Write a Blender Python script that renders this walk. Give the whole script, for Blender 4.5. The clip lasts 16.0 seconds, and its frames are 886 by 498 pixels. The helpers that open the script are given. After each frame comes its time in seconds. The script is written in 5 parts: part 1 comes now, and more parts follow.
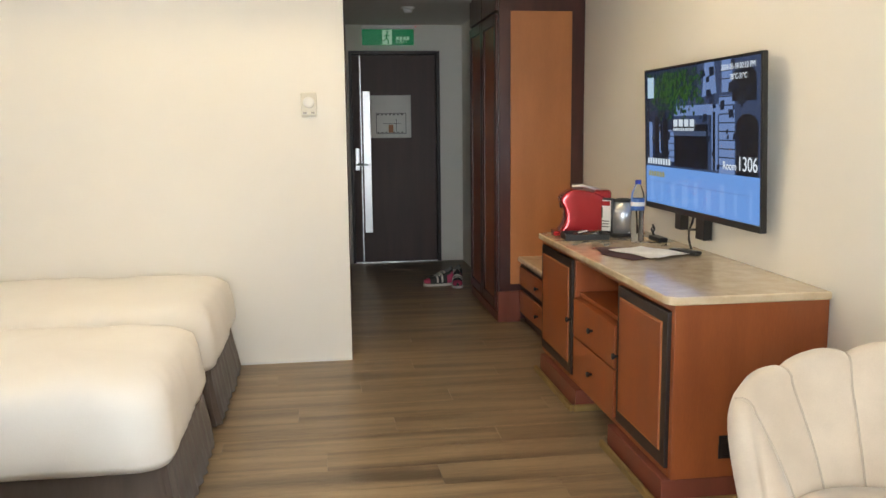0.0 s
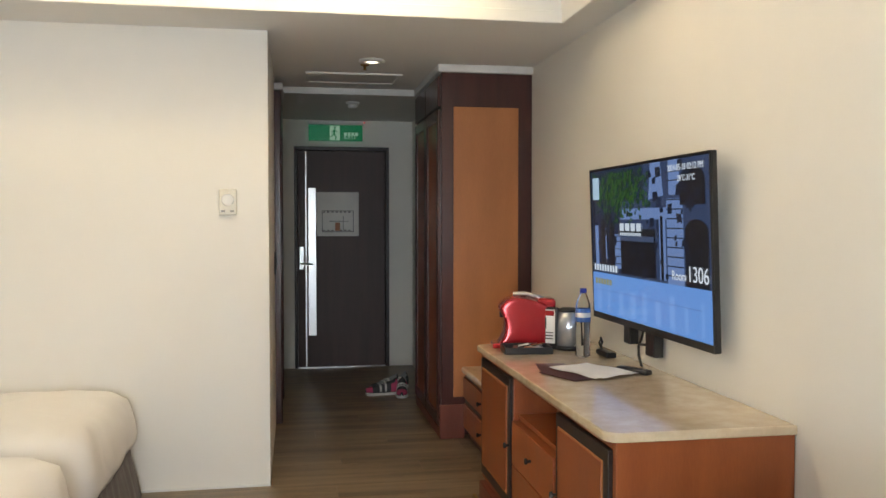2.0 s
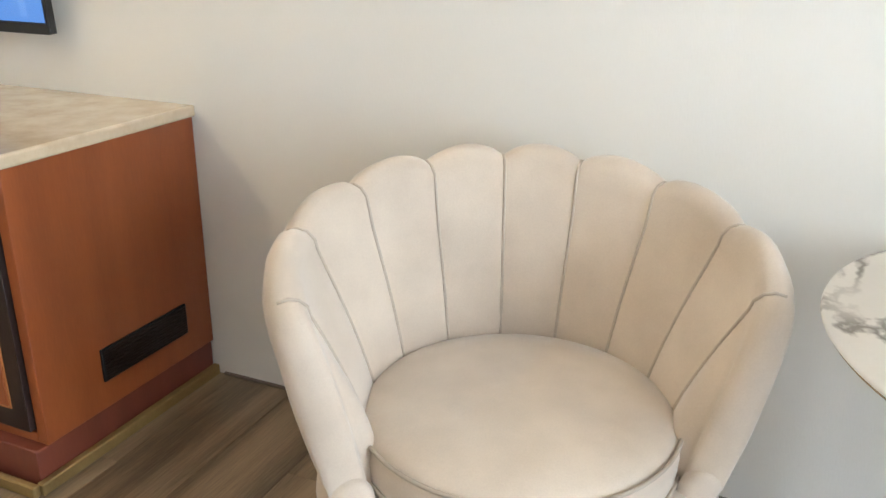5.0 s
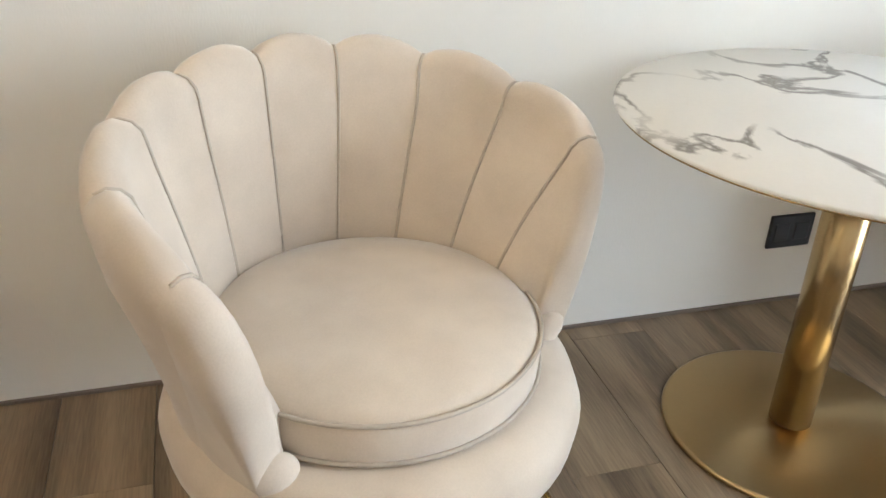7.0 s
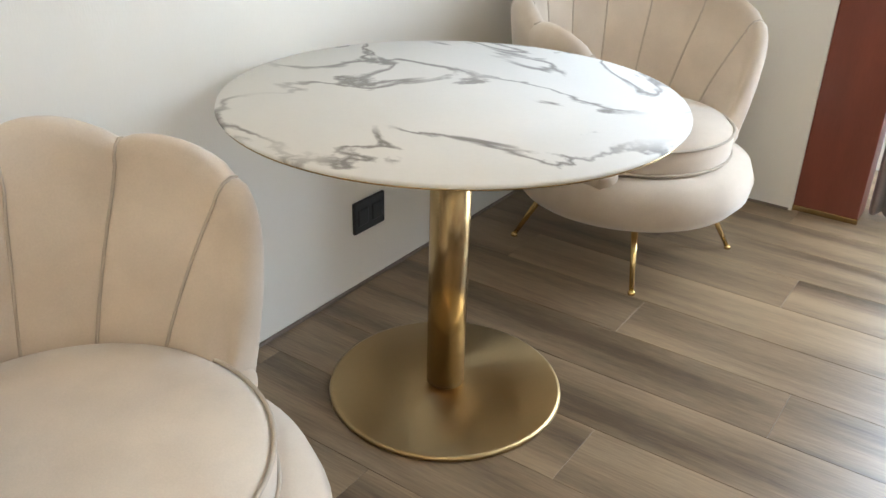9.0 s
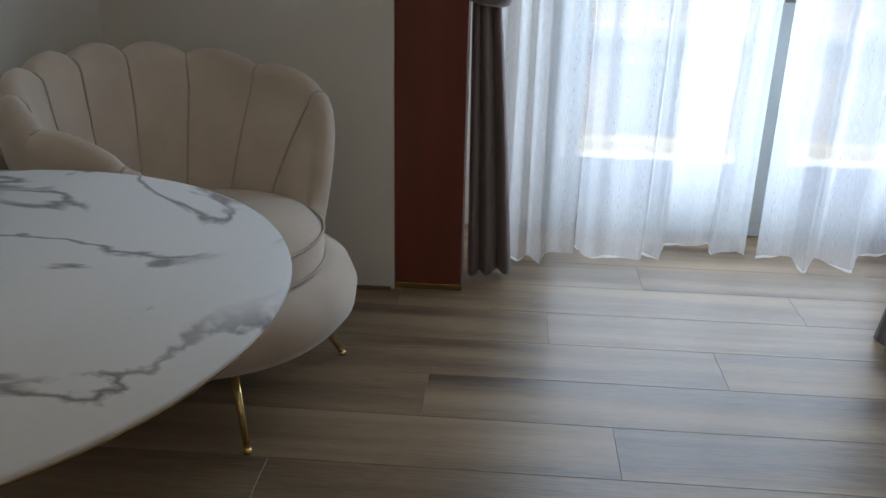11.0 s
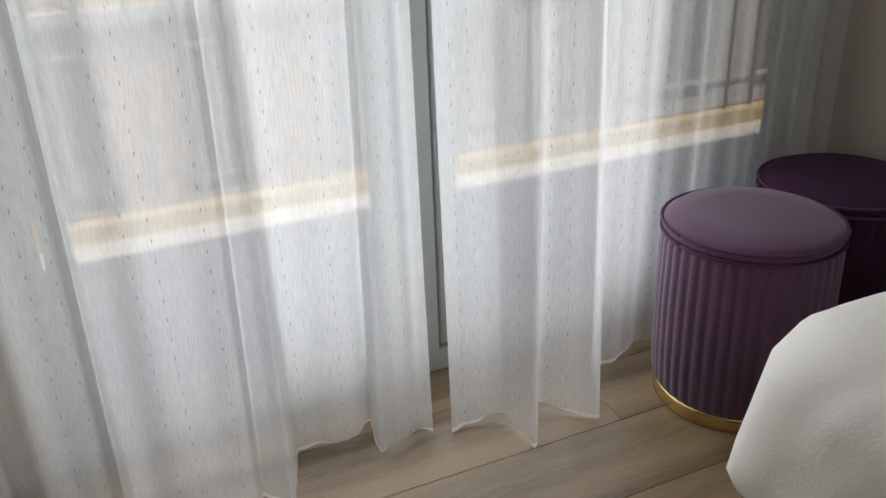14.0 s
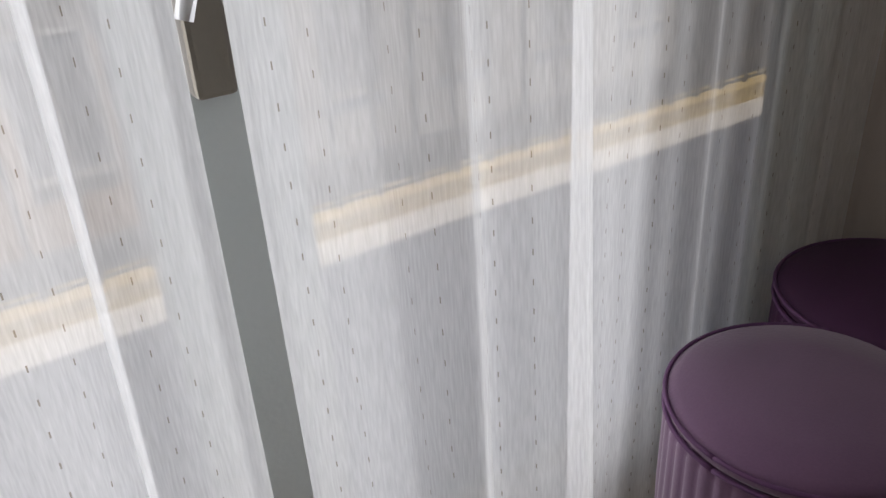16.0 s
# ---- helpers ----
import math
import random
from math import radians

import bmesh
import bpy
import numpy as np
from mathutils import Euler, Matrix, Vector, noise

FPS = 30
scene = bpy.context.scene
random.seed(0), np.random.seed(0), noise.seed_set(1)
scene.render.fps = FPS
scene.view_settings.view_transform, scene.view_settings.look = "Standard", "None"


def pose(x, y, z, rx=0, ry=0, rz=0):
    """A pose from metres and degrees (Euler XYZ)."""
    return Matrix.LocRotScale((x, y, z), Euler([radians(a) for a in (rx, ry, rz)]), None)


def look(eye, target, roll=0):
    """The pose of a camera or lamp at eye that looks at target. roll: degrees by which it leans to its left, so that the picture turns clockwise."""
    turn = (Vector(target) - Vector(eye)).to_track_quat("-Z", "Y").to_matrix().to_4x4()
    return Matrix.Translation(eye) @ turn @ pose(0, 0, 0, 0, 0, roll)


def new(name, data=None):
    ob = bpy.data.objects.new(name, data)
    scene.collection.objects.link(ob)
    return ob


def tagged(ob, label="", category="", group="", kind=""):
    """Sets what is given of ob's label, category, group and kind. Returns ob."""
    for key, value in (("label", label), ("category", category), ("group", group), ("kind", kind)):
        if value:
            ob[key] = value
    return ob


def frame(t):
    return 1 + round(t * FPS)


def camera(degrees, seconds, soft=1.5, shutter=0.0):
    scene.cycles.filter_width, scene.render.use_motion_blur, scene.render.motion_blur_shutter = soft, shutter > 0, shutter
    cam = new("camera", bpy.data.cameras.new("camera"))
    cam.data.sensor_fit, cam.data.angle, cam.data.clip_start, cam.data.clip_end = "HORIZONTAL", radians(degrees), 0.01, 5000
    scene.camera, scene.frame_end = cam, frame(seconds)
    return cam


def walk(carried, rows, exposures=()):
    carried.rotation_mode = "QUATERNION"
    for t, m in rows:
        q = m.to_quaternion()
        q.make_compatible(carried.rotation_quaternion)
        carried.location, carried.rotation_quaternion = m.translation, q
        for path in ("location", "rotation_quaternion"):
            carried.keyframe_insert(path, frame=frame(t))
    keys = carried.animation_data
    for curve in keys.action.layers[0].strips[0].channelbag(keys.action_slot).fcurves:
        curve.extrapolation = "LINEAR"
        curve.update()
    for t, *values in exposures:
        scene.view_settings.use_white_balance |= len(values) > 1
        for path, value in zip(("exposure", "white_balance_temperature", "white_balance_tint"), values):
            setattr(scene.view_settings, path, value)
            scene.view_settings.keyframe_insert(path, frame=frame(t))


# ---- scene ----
cam = camera(55.5, 16.0)
PATH = [
    (0, (-1.785, -2.744, 1.38), (-1.514, -0.783, 1.089), -0.6),
    (0.5, (-1.656, -2.686, 1.382), (-1.377, -0.72, 1.142), -0.8),
    (1, (-1.521, -2.609, 1.405), (-1.229, -0.639, 1.222), -0.7),
    (1.5, (-1.46, -2.506, 1.415), (-1.16, -0.533, 1.29), -0.4),
    (2, (-1.524, -2.353, 1.407), (-1.178, -0.385, 1.34), -0.0),
    (2.5, (-1.581, -2.174, 1.363), (-1.026, -0.253, 1.348), 0.3),
    (3, (-1.623, -1.999, 1.32), (-0.736, -0.207, 1.309), 0.7),
    (3.5, (-1.701, -1.832, 1.281), (-0.48, -0.252, 1.177), 1.0),
    (4, (-1.736, -1.695, 1.236), (-0.251, -0.39, 0.931), 1.2),
    (4.5, (-1.656, -1.592, 1.193), (-0.049, -0.529, 0.658), 0.5),
    (5, (-1.712, -1.463, 1.2), (0.001, -0.709, 0.494), 0.6),
    (5.2, (-1.734, -1.42, 1.197), (0.006, -0.771, 0.454), 0.7),
    (7.3, (-1.602, -0.766, 1.177), (0.029, -1.436, 0.233), 1.7),
    (7.5, (-1.571, -0.734, 1.177), (0.015, -1.506, 0.234), 1.5),
    (8, (-1.502, -0.633, 1.187), (-0.07, -1.671, 0.251), 1.9),
    (8.5, (-1.449, -0.592, 1.185), (-0.214, -1.866, 0.263), 1.6),
    (9, (-1.377, -0.627, 1.189), (-0.369, -2.097, 0.281), 1.5),
    (9.5, (-1.285, -0.672, 1.197), (-0.495, -2.287, 0.319), 1.2),
    (10, (-1.178, -0.726, 1.195), (-0.64, -2.463, 0.361), 1.0),
    (10.2, (-1.134, -0.775, 1.198), (-0.713, -2.548, 0.374), 1.3),
    (12.3, (-1.316, -1.845, 0.972), (-1.466, -3.726, 0.307), -0.9),
    (12.5, (-1.336, -1.926, 0.973), (-1.562, -3.799, 0.31), -1.1),
    (13, (-1.366, -2.131, 0.975), (-1.788, -3.969, 0.31), -1.7),
    (13.5, (-1.411, -2.402, 1.038), (-2.014, -4.147, 0.27), -1.8),
    (14, (-1.506, -2.65, 1.068), (-2.232, -4.315, 0.231), -2.1),
    (14.5, (-1.587, -2.843, 1.118), (-2.359, -4.463, 0.236), -2.3),
    (15, (-1.637, -2.976, 1.044), (-2.452, -4.637, 0.285), -5.5),
    (15.5, (-1.765, -3.191, 1.079), (-2.637, -4.773, 0.22), -4.6),
    (16, (-1.857, -3.337, 1.095), (-2.797, -4.834, 0.16), -3.6),
]
walk(cam, [(t, look(eye, target, roll)) for t, eye, target, roll in PATH],
     [(0, 1.8, 6900, 10), (1.5, 1.65, 6700, 10), (2.5, 1.6, 6800, 10), (3.5, 1.65, 6500, 10), (5, 1.85, 6100, 10), (9, 1.65, 6100, 10),
      (10, 0.5, 5900, 10), (12.5, -0.85, 6200, 13), (13.5, -1.1, 7100, 14), (14.5, -1.35, 7500, 16), (16, -1.5, 7500, 19)])

# ---- light ----
world = bpy.data.worlds.new("world")
scene.world = world
world.use_nodes = True
wn = world.node_tree.nodes
sky = wn.new("ShaderNodeTexSky")
sky.sky_type, sky.sun_disc = "NISHITA", False
sky.sun_elevation, sky.sun_rotation = radians(72.5), radians(14.0)
world.node_tree.links.new(sky.outputs[0], wn["Background"].inputs[0])
wn["Background"].inputs[1].default_value = 0.15

sun_data = bpy.data.lights.new("sun", "SUN")
sun_data.energy, sun_data.angle, sun_data.color = 5.0, radians(0.5), (1, 0.95, 0.86)
sun = new("sun", sun_data)
sun.matrix_world = look((0.65, 2.6, 8.5), (0, 0, 0))


def area_lamp(name, m, sx, sy, watts, color):
    d = bpy.data.lights.new(name, "AREA")
    d.shape, d.size, d.size_y, d.energy, d.color = "RECTANGLE", sx, sy, watts, color
    o = new(name, d)
    o.matrix_world = m
    return o


area_lamp("window_skylight", look((-2.0, -4.165, 1.2), (-2.0, 0.0, 1.2)), 1.25, 2.05, 52, (0.78, 0.89, 1.0))
area_lamp("cove_light_far", look((-2.3, 1.35, 2.54), (-2.3, 0.0, 2.62)), 3.6, 0.05, 7.0, (1.0, 0.82, 0.58))
area_lamp("cove_light_side", look((-0.42, -0.5, 2.54), (-2.0, -0.5, 2.62)), 3.2, 0.05, 3.6, (1.0, 0.82, 0.58))
spot_data = bpy.data.lights.new("downlight", "SPOT")
spot_data.energy, spot_data.spot_size, spot_data.spot_blend, spot_data.color, spot_data.shadow_soft_size = 2, radians(100), 0.8, (1, 0.9, 0.75), 0.03
spot = new("downlight", spot_data)
spot.matrix_world = look((-1.05, 2.885, 2.375), (-1.05, 2.885, 0))


# ---- materials ----
def mat(name, c1, c2=None, rough=0.6, metal=0.0, scale=8.0, stretch=(1, 1, 1), bump=0.05, fine=120.0, vary=0.0, coat=0.0, sheen=0.0, rough_var=0.08):
    """Two-scale procedural surface: broad colour mottling, fine grain, fine relief."""
    m = bpy.data.materials.new(name)
    m.use_nodes = True
    nt = m.node_tree
    n, l = nt.nodes, nt.links
    b = n["Principled BSDF"]
    c2 = c2 or tuple(x * 0.9 for x in c1)
    tc = n.new("ShaderNodeTexCoord")
    mp = n.new("ShaderNodeMapping")
    mp.inputs["Scale"].default_value = stretch
    if vary:
        info = n.new("ShaderNodeObjectInfo")
        mul = n.new("ShaderNodeMath")
        mul.operation = "MULTIPLY"
        mul.inputs[1].default_value = 37.0
        l.new(info.outputs["Random"], mul.inputs[0])
        add = n.new("ShaderNodeVectorMath")
        l.new(tc.outputs["Object"], add.inputs[0])
        l.new(mul.outputs[0], add.inputs[1])
        l.new(add.outputs[0], mp.inputs["Vector"])
    else:
        l.new(tc.outputs["Object"], mp.inputs["Vector"])
    big = n.new("ShaderNodeTexNoise")
    big.inputs["Scale"].default_value, big.inputs["Detail"].default_value = scale, 5
    small = n.new("ShaderNodeTexNoise")
    small.inputs["Scale"].default_value, small.inputs["Detail"].default_value = fine, 3
    l.new(mp.outputs[0], big.inputs["Vector"])
    l.new(mp.outputs[0], small.inputs["Vector"])
    mix = n.new("ShaderNodeMath")
    mix.operation = "MULTIPLY_ADD"
    mix.inputs[1].default_value = 0.3
    l.new(small.outputs["Fac"], mix.inputs[0])
    l.new(big.outputs["Fac"], mix.inputs[2])
    ramp = n.new("ShaderNodeValToRGB")
    ramp.color_ramp.elements[0].position, ramp.color_ramp.elements[1].position = 0.45, 0.85
    ramp.color_ramp.elements[0].color, ramp.color_ramp.elements[1].color = (*c2, 1), (*c1, 1)
    l.new(mix.outputs[0], ramp.inputs["Fac"])
    out = ramp.outputs["Color"]
    if vary:
        hsv = n.new("ShaderNodeHueSaturation")
        rng = n.new("ShaderNodeMapRange")
        rng.inputs["To Min"].default_value, rng.inputs["To Max"].default_value = 1 - vary, 1 + vary
        l.new(info.outputs["Random"], rng.inputs["Value"])
        l.new(rng.outputs[0], hsv.inputs["Value"])
        l.new(out, hsv.inputs["Color"])
        out = hsv.outputs["Color"]
    l.new(out, b.inputs["Base Color"])
    rr = n.new("ShaderNodeMapRange")
    rr.inputs["To Min"].default_value, rr.inputs["To Max"].default_value = max(0.02, rough - rough_var), min(1, rough + rough_var)
    l.new(big.outputs["Fac"], rr.inputs["Value"])
    l.new(rr.outputs[0], b.inputs["Roughness"])
    b.inputs["Metallic"].default_value = metal
    b.inputs["Coat Weight"].default_value = coat
    b.inputs["Coat Roughness"].default_value = 0.15
    b.inputs["Sheen Weight"].default_value = sheen
    if bump:
        bp = n.new("ShaderNodeBump")
        bp.inputs["Strength"].default_value, bp.inputs["Distance"].default_value = bump, 0.01
        l.new(small.outputs["Fac"], bp.inputs["Height"])
        l.new(bp.outputs[0], b.inputs["Normal"])
    return m


def glow(name, color, strength):
    m = bpy.data.materials.new(name)
    m.use_nodes = True
    b = m.node_tree.nodes["Principled BSDF"]
    b.inputs["Base Color"].default_value = (0.01, 0.01, 0.01, 1)
    b.inputs["Roughness"].default_value = 0.25
    b.inputs["Emission Color"].default_value = (*color, 1)
    b.inputs["Emission Strength"].default_value = strength * (0.25 if name.startswith("screen") else 0.3)
    return m


def glass(name, color=(1, 1, 1), rough=0.0, ior=1.45):
    m = bpy.data.materials.new(name)
    m.use_nodes = True
    b = m.node_tree.nodes["Principled BSDF"]
    b.inputs["Base Color"].default_value = (*color, 1)
    b.inputs["Roughness"].default_value = rough
    b.inputs["Transmission Weight"].default_value = 1
    b.inputs["IOR"].default_value = ior
    return m


def sheer_material():
    m = bpy.data.materials.new("sheer_voile")
    m.use_nodes = True
    nt = m.node_tree
    n, l = nt.nodes, nt.links
    n.remove(n["Principled BSDF"])
    uv = n.new("ShaderNodeUVMap")
    sep = n.new("ShaderNodeSeparateXYZ")
    l.new(uv.outputs[0], sep.inputs[0])

    def math_node(op, a, b=None):
        k = n.new("ShaderNodeMath")
        k.operation = op
        for i, v in enumerate((a, b)):
            if v is None:
                continue
            if isinstance(v, (int, float)):
                k.inputs[i].default_value = v
            else:
                l.new(v, k.inputs[i])
        return k.outputs[0]

    wob = n.new("ShaderNodeTexNoise")
    wob.inputs["Scale"].default_value = 9
    l.new(uv.outputs[0], wob.inputs["Vector"])
    u = math_node("MULTIPLY", sep.outputs[0], 1 / 0.115)
    fu = math_node("FRACT", u)
    # pairs of stitched lines
    a1 = math_node("LESS_THAN", math_node("ABSOLUTE", math_node("SUBTRACT", fu, 0.3)), 0.006)
    a2 = math_node("LESS_THAN", math_node("ABSOLUTE", math_node("SUBTRACT", fu, 0.62)), 0.006)
    v1 = math_node("FRACT", math_node("MULTIPLY", sep.outputs[1], 1 / 0.034))
    v2 = math_node("FRACT", math_node("ADD", math_node("MULTIPLY", sep.outputs[1], 1 / 0.034), 0.45))
    d1 = math_node("MULTIPLY", a1, math_node("LESS_THAN", v1, 0.2))
    d2 = math_node("MULTIPLY", a2, math_node("LESS_THAN", v2, 0.2))
    dash = math_node("MAXIMUM", d1, d2)
    weave = n.new("ShaderNodeTexNoise")
    weave.inputs["Scale"].default_value = 60
    sc = n.new("ShaderNodeMapping")
    sc.inputs["Scale"].default_value = (6, 0.5, 1)
    l.new(uv.outputs[0], sc.inputs[0])
    l.new(sc.outputs[0], weave.inputs["Vector"])
    op = math_node("ADD", math_node("MULTIPLY", weave.outputs["Fac"], 0.22), SHEER)
    op = math_node("MAXIMUM", op, math_node("MULTIPLY", dash, 0.72))
    hem = math_node("MULTIPLY", math_node("LESS_THAN", sep.outputs[1], 0.012), 0.85)
    op = math_node("MAXIMUM", op, hem)
    col = n.new("ShaderNodeMix")
    col.data_type = "RGBA"
    col.inputs["A"].default_value = (0.9, 0.91, 0.92, 1)
    col.inputs["B"].default_value = (0.3, 0.27, 0.23, 1)
    l.new(dash, col.inputs["Factor"])
    dif = n.new("ShaderNodeBsdfDiffuse")
    tra = n.new("ShaderNodeBsdfTranslucent")
    clear = n.new("ShaderNodeBsdfTransparent")
    l.new(col.outputs["Result"], dif.inputs["Color"])
    l.new(col.outputs["Result"], tra.inputs["Color"])
    mix1 = n.new("ShaderNodeMixShader")
    mix1.inputs[0].default_value = 0.66
    l.new(dif.outputs[0], mix1.inputs[1])
    l.new(tra.outputs[0], mix1.inputs[2])
    mix2 = n.new("ShaderNodeMixShader")
    l.new(op, mix2.inputs[0])
    l.new(clear.outputs[0], mix2.inputs[1])
    l.new(mix1.outputs[0], mix2.inputs[2])
    l.new(mix2.outputs[0], n["Material Output"].inputs["Surface"])
    return m


def marble_material():
    m = mat("veined_marble", (0.82, 0.8, 0.76), (0.77, 0.75, 0.71), rough=0.55, scale=3, bump=0.0, coat=0.0)
    n, l = m.node_tree.nodes, m.node_tree.links
    b = n["Principled BSDF"]
    base = b.inputs["Base Color"].links[0].from_socket
    tc = n["Texture Coordinate"]
    b.inputs["Specular IOR Level"].default_value = 0.3
    mp = n.new("ShaderNodeMapping")
    mp.inputs["Rotation"].default_value = (0, 0, radians(-12))
    mp.inputs["Scale"].default_value = (1.0, 1.15, 1)
    mp.inputs["Location"].default_value = (2.3, 1.2, 0)
    l.new(tc.outputs["Object"], mp.inputs["Vector"])
    nz = n.new("ShaderNodeTexNoise")
    nz.inputs["Scale"].default_value, nz.inputs["Detail"].default_value, nz.inputs["Distortion"].default_value = 2.5, 7, 0.9
    l.new(mp.outputs[0], nz.inputs["Vector"])
    dist = n.new("ShaderNodeMath")
    dist.operation = "SUBTRACT"
    dist.inputs[1].default_value = 0.5
    l.new(nz.outputs["Fac"], dist.inputs[0])
    ab = n.new("ShaderNodeMath")
    ab.operation = "ABSOLUTE"
    l.new(dist.outputs[0], ab.inputs[0])
    ramp = n.new("ShaderNodeValToRGB")
    ramp.color_ramp.elements[0].position, ramp.color_ramp.elements[1].position = 0.004, 0.026
    ramp.color_ramp.elements[0].color, ramp.color_ramp.elements[1].color = (1, 1, 1, 1), (0, 0, 0, 1)
    l.new(ab.outputs[0], ramp.inputs["Fac"])
    mask = n.new("ShaderNodeTexNoise")
    mask.inputs["Scale"].default_value = 3.0
    l.new(tc.outputs["Object"], mask.inputs["Vector"])
    mr = n.new("ShaderNodeMapRange")
    mr.inputs["From Min"].default_value, mr.inputs["From Max"].default_value = 0.40, 0.52
    l.new(mask.outputs["Fac"], mr.inputs["Value"])
    mu = n.new("ShaderNodeMath")
    mu.operation = "MULTIPLY"
    l.new(ramp.outputs["Color"], mu.inputs[0])
    l.new(mr.outputs[0], mu.inputs[1])
    mix = n.new("ShaderNodeMix")
    mix.data_type = "RGBA"
    l.new(mu.outputs[0], mix.inputs["Factor"])
    l.new(base, mix.inputs["A"])
    mix.inputs["B"].default_value = (0.30, 0.28, 0.26, 1)
    l.new(mix.outputs["Result"], b.inputs["Base Color"])
    return m


SHEER = 0.36
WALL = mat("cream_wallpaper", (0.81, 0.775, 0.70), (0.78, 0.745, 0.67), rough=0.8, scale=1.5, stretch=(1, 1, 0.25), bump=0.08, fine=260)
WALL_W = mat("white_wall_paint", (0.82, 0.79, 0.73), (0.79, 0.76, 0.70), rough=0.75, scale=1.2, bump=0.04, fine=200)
# wallpaper with the shade of the bay corner put into its colour
WALL_SHADED = mat("shaded_wallpaper", (0.34, 0.285, 0.25), (0.31, 0.26, 0.225), rough=0.8, scale=1.5, stretch=(1, 1, 0.25), bump=0.08, fine=260)
CEIL = mat("ceiling_paint", (0.80, 0.79, 0.76), (0.77, 0.76, 0.73), rough=0.85, scale=1.0, bump=0.03, fine=160)
PLANK = mat("oak_plank", (0.345, 0.245, 0.145), (0.10, 0.066, 0.038), rough=0.33, scale=1.3, stretch=(0.55, 8, 8), bump=0.06, fine=30, vary=0.03)
JOINT = mat("brown_joint_strip", (0.19, 0.145, 0.11), rough=0.6)
SUBFLOOR = mat("plank_joint", (0.06, 0.045, 0.03), rough=0.9)
CHERRY = mat("cherry_veneer", (0.34, 0.09, 0.024), (0.25, 0.062, 0.017), rough=0.38, scale=3, stretch=(3, 3, 0.5), bump=0.02, fine=60, coat=0.2)
CHERRY_L = mat("honey_cherry_panel", (0.47, 0.175, 0.052), (0.39, 0.14, 0.04), rough=0.45, scale=2.5, stretch=(3, 3, 0.6), bump=0.02, fine=60, coat=0.1)
DARKWOOD = mat("dark_mahogany", (0.075, 0.02, 0.015), (0.045, 0.012, 0.01), rough=0.32, scale=4, stretch=(4, 4, 0.5), bump=0.02, fine=80, coat=0.25)
REDWOOD = mat("red_mahogany", (0.20, 0.05, 0.028), (0.15, 0.036, 0.02), rough=0.4, scale=3, stretch=(4, 4, 0.5), bump=0.03, fine=80, coat=0.1)
BLACKTRIM = mat("black_brown_trim", (0.025, 0.014, 0.011), rough=0.4, scale=6)
BRASS = mat("brushed_brass", (0.48, 0.34, 0.165), (0.45, 0.32, 0.155), rough=0.26, metal=1.0, scale=4, stretch=(1, 1, 0.2), bump=0.01, fine=200, rough_var=0.02)
GOLD = mat("polished_gold", (0.80, 0.58, 0.25), (0.72, 0.52, 0.22), rough=0.18, metal=1.0, scale=5, bump=0.0)
GOLDSTRIP = mat("worn_gold_strip", (0.42, 0.29, 0.11), (0.30, 0.2, 0.08), rough=0.45, metal=0.6, scale=9, bump=0.05)
STONE = mat("cream_stone_top", (0.68, 0.555, 0.39), (0.56, 0.43, 0.28), rough=0.1, scale=14, bump=0.0, fine=70, coat=0.5)
BRASS_BASE = mat("radial_brushed_brass", (0.46, 0.33, 0.16), (0.43, 0.31, 0.15), rough=0.32, metal=1.0, scale=3, bump=0.0, rough_var=0.02)
bb = BRASS_BASE.node_tree.nodes["Principled BSDF"]
bb.inputs["Anisotropic"].default_value = 0.85
tan = BRASS_BASE.node_tree.nodes.new("ShaderNodeTangent")
tan.direction_type, tan.axis = "RADIAL", "Z"
BRASS_BASE.node_tree.links.new(tan.outputs[0], bb.inputs["Tangent"])
MARBLE = marble_material()
VELVET = mat("beige_velvet", (0.66, 0.55, 0.43), (0.55, 0.45, 0.345), rough=0.85, scale=7, bump=0.06, fine=300, sheen=0.5)
PIPING = mat("beige_piping", (0.50, 0.42, 0.33), rough=0.8, scale=30, bump=0.05)
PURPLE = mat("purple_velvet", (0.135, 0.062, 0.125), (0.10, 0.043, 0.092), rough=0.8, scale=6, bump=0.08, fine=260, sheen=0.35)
# the purple velvet again, darkened to hold the corner's shadow
PURPLE_SHADED = mat("shaded_purple_velvet", (0.05, 0.010, 0.045), (0.035, 0.007, 0.03), rough=0.85, scale=6, bump=0.08, fine=260, sheen=0.0)
PURPLE_D = mat("purple_piping", (0.10, 0.035, 0.10), rough=0.8, scale=30)
LINEN = mat("white_bed_linen", (0.83, 0.80, 0.75), (0.79, 0.75, 0.70), rough=0.85, scale=3, bump=0.08, fine=220, sheen=0.2)
SKIRT = mat("brown_bed_skirt", (0.115, 0.085, 0.068), (0.08, 0.058, 0.046), rough=0.85, scale=6, stretch=(4, 4, 0.6), bump=0.1, fine=200, sheen=0.2)
DRAPE = mat("mauve_grey_drape", (0.235, 0.185, 0.175), (0.18, 0.14, 0.135), rough=0.85, scale=6, stretch=(3, 3, 0.3), bump=0.1, fine=200, sheen=0.3)
SHEERMAT = sheer_material()
BLACK = mat("black_plastic", (0.015, 0.015, 0.016), rough=0.35, scale=10)
CHROME = mat("satin_steel", (0.62, 0.63, 0.64), rough=0.3, metal=1.0, scale=6, stretch=(1, 1, 0.2), bump=0.02)
DOORVENEER = mat("dark_door_veneer", (0.078, 0.044, 0.038), (0.058, 0.032, 0.028), rough=0.5, scale=3, stretch=(5, 5, 0.4), bump=0.03)
DOORFRAME = mat("door_frame_brown", (0.03, 0.018, 0.016), rough=0.4, scale=5)
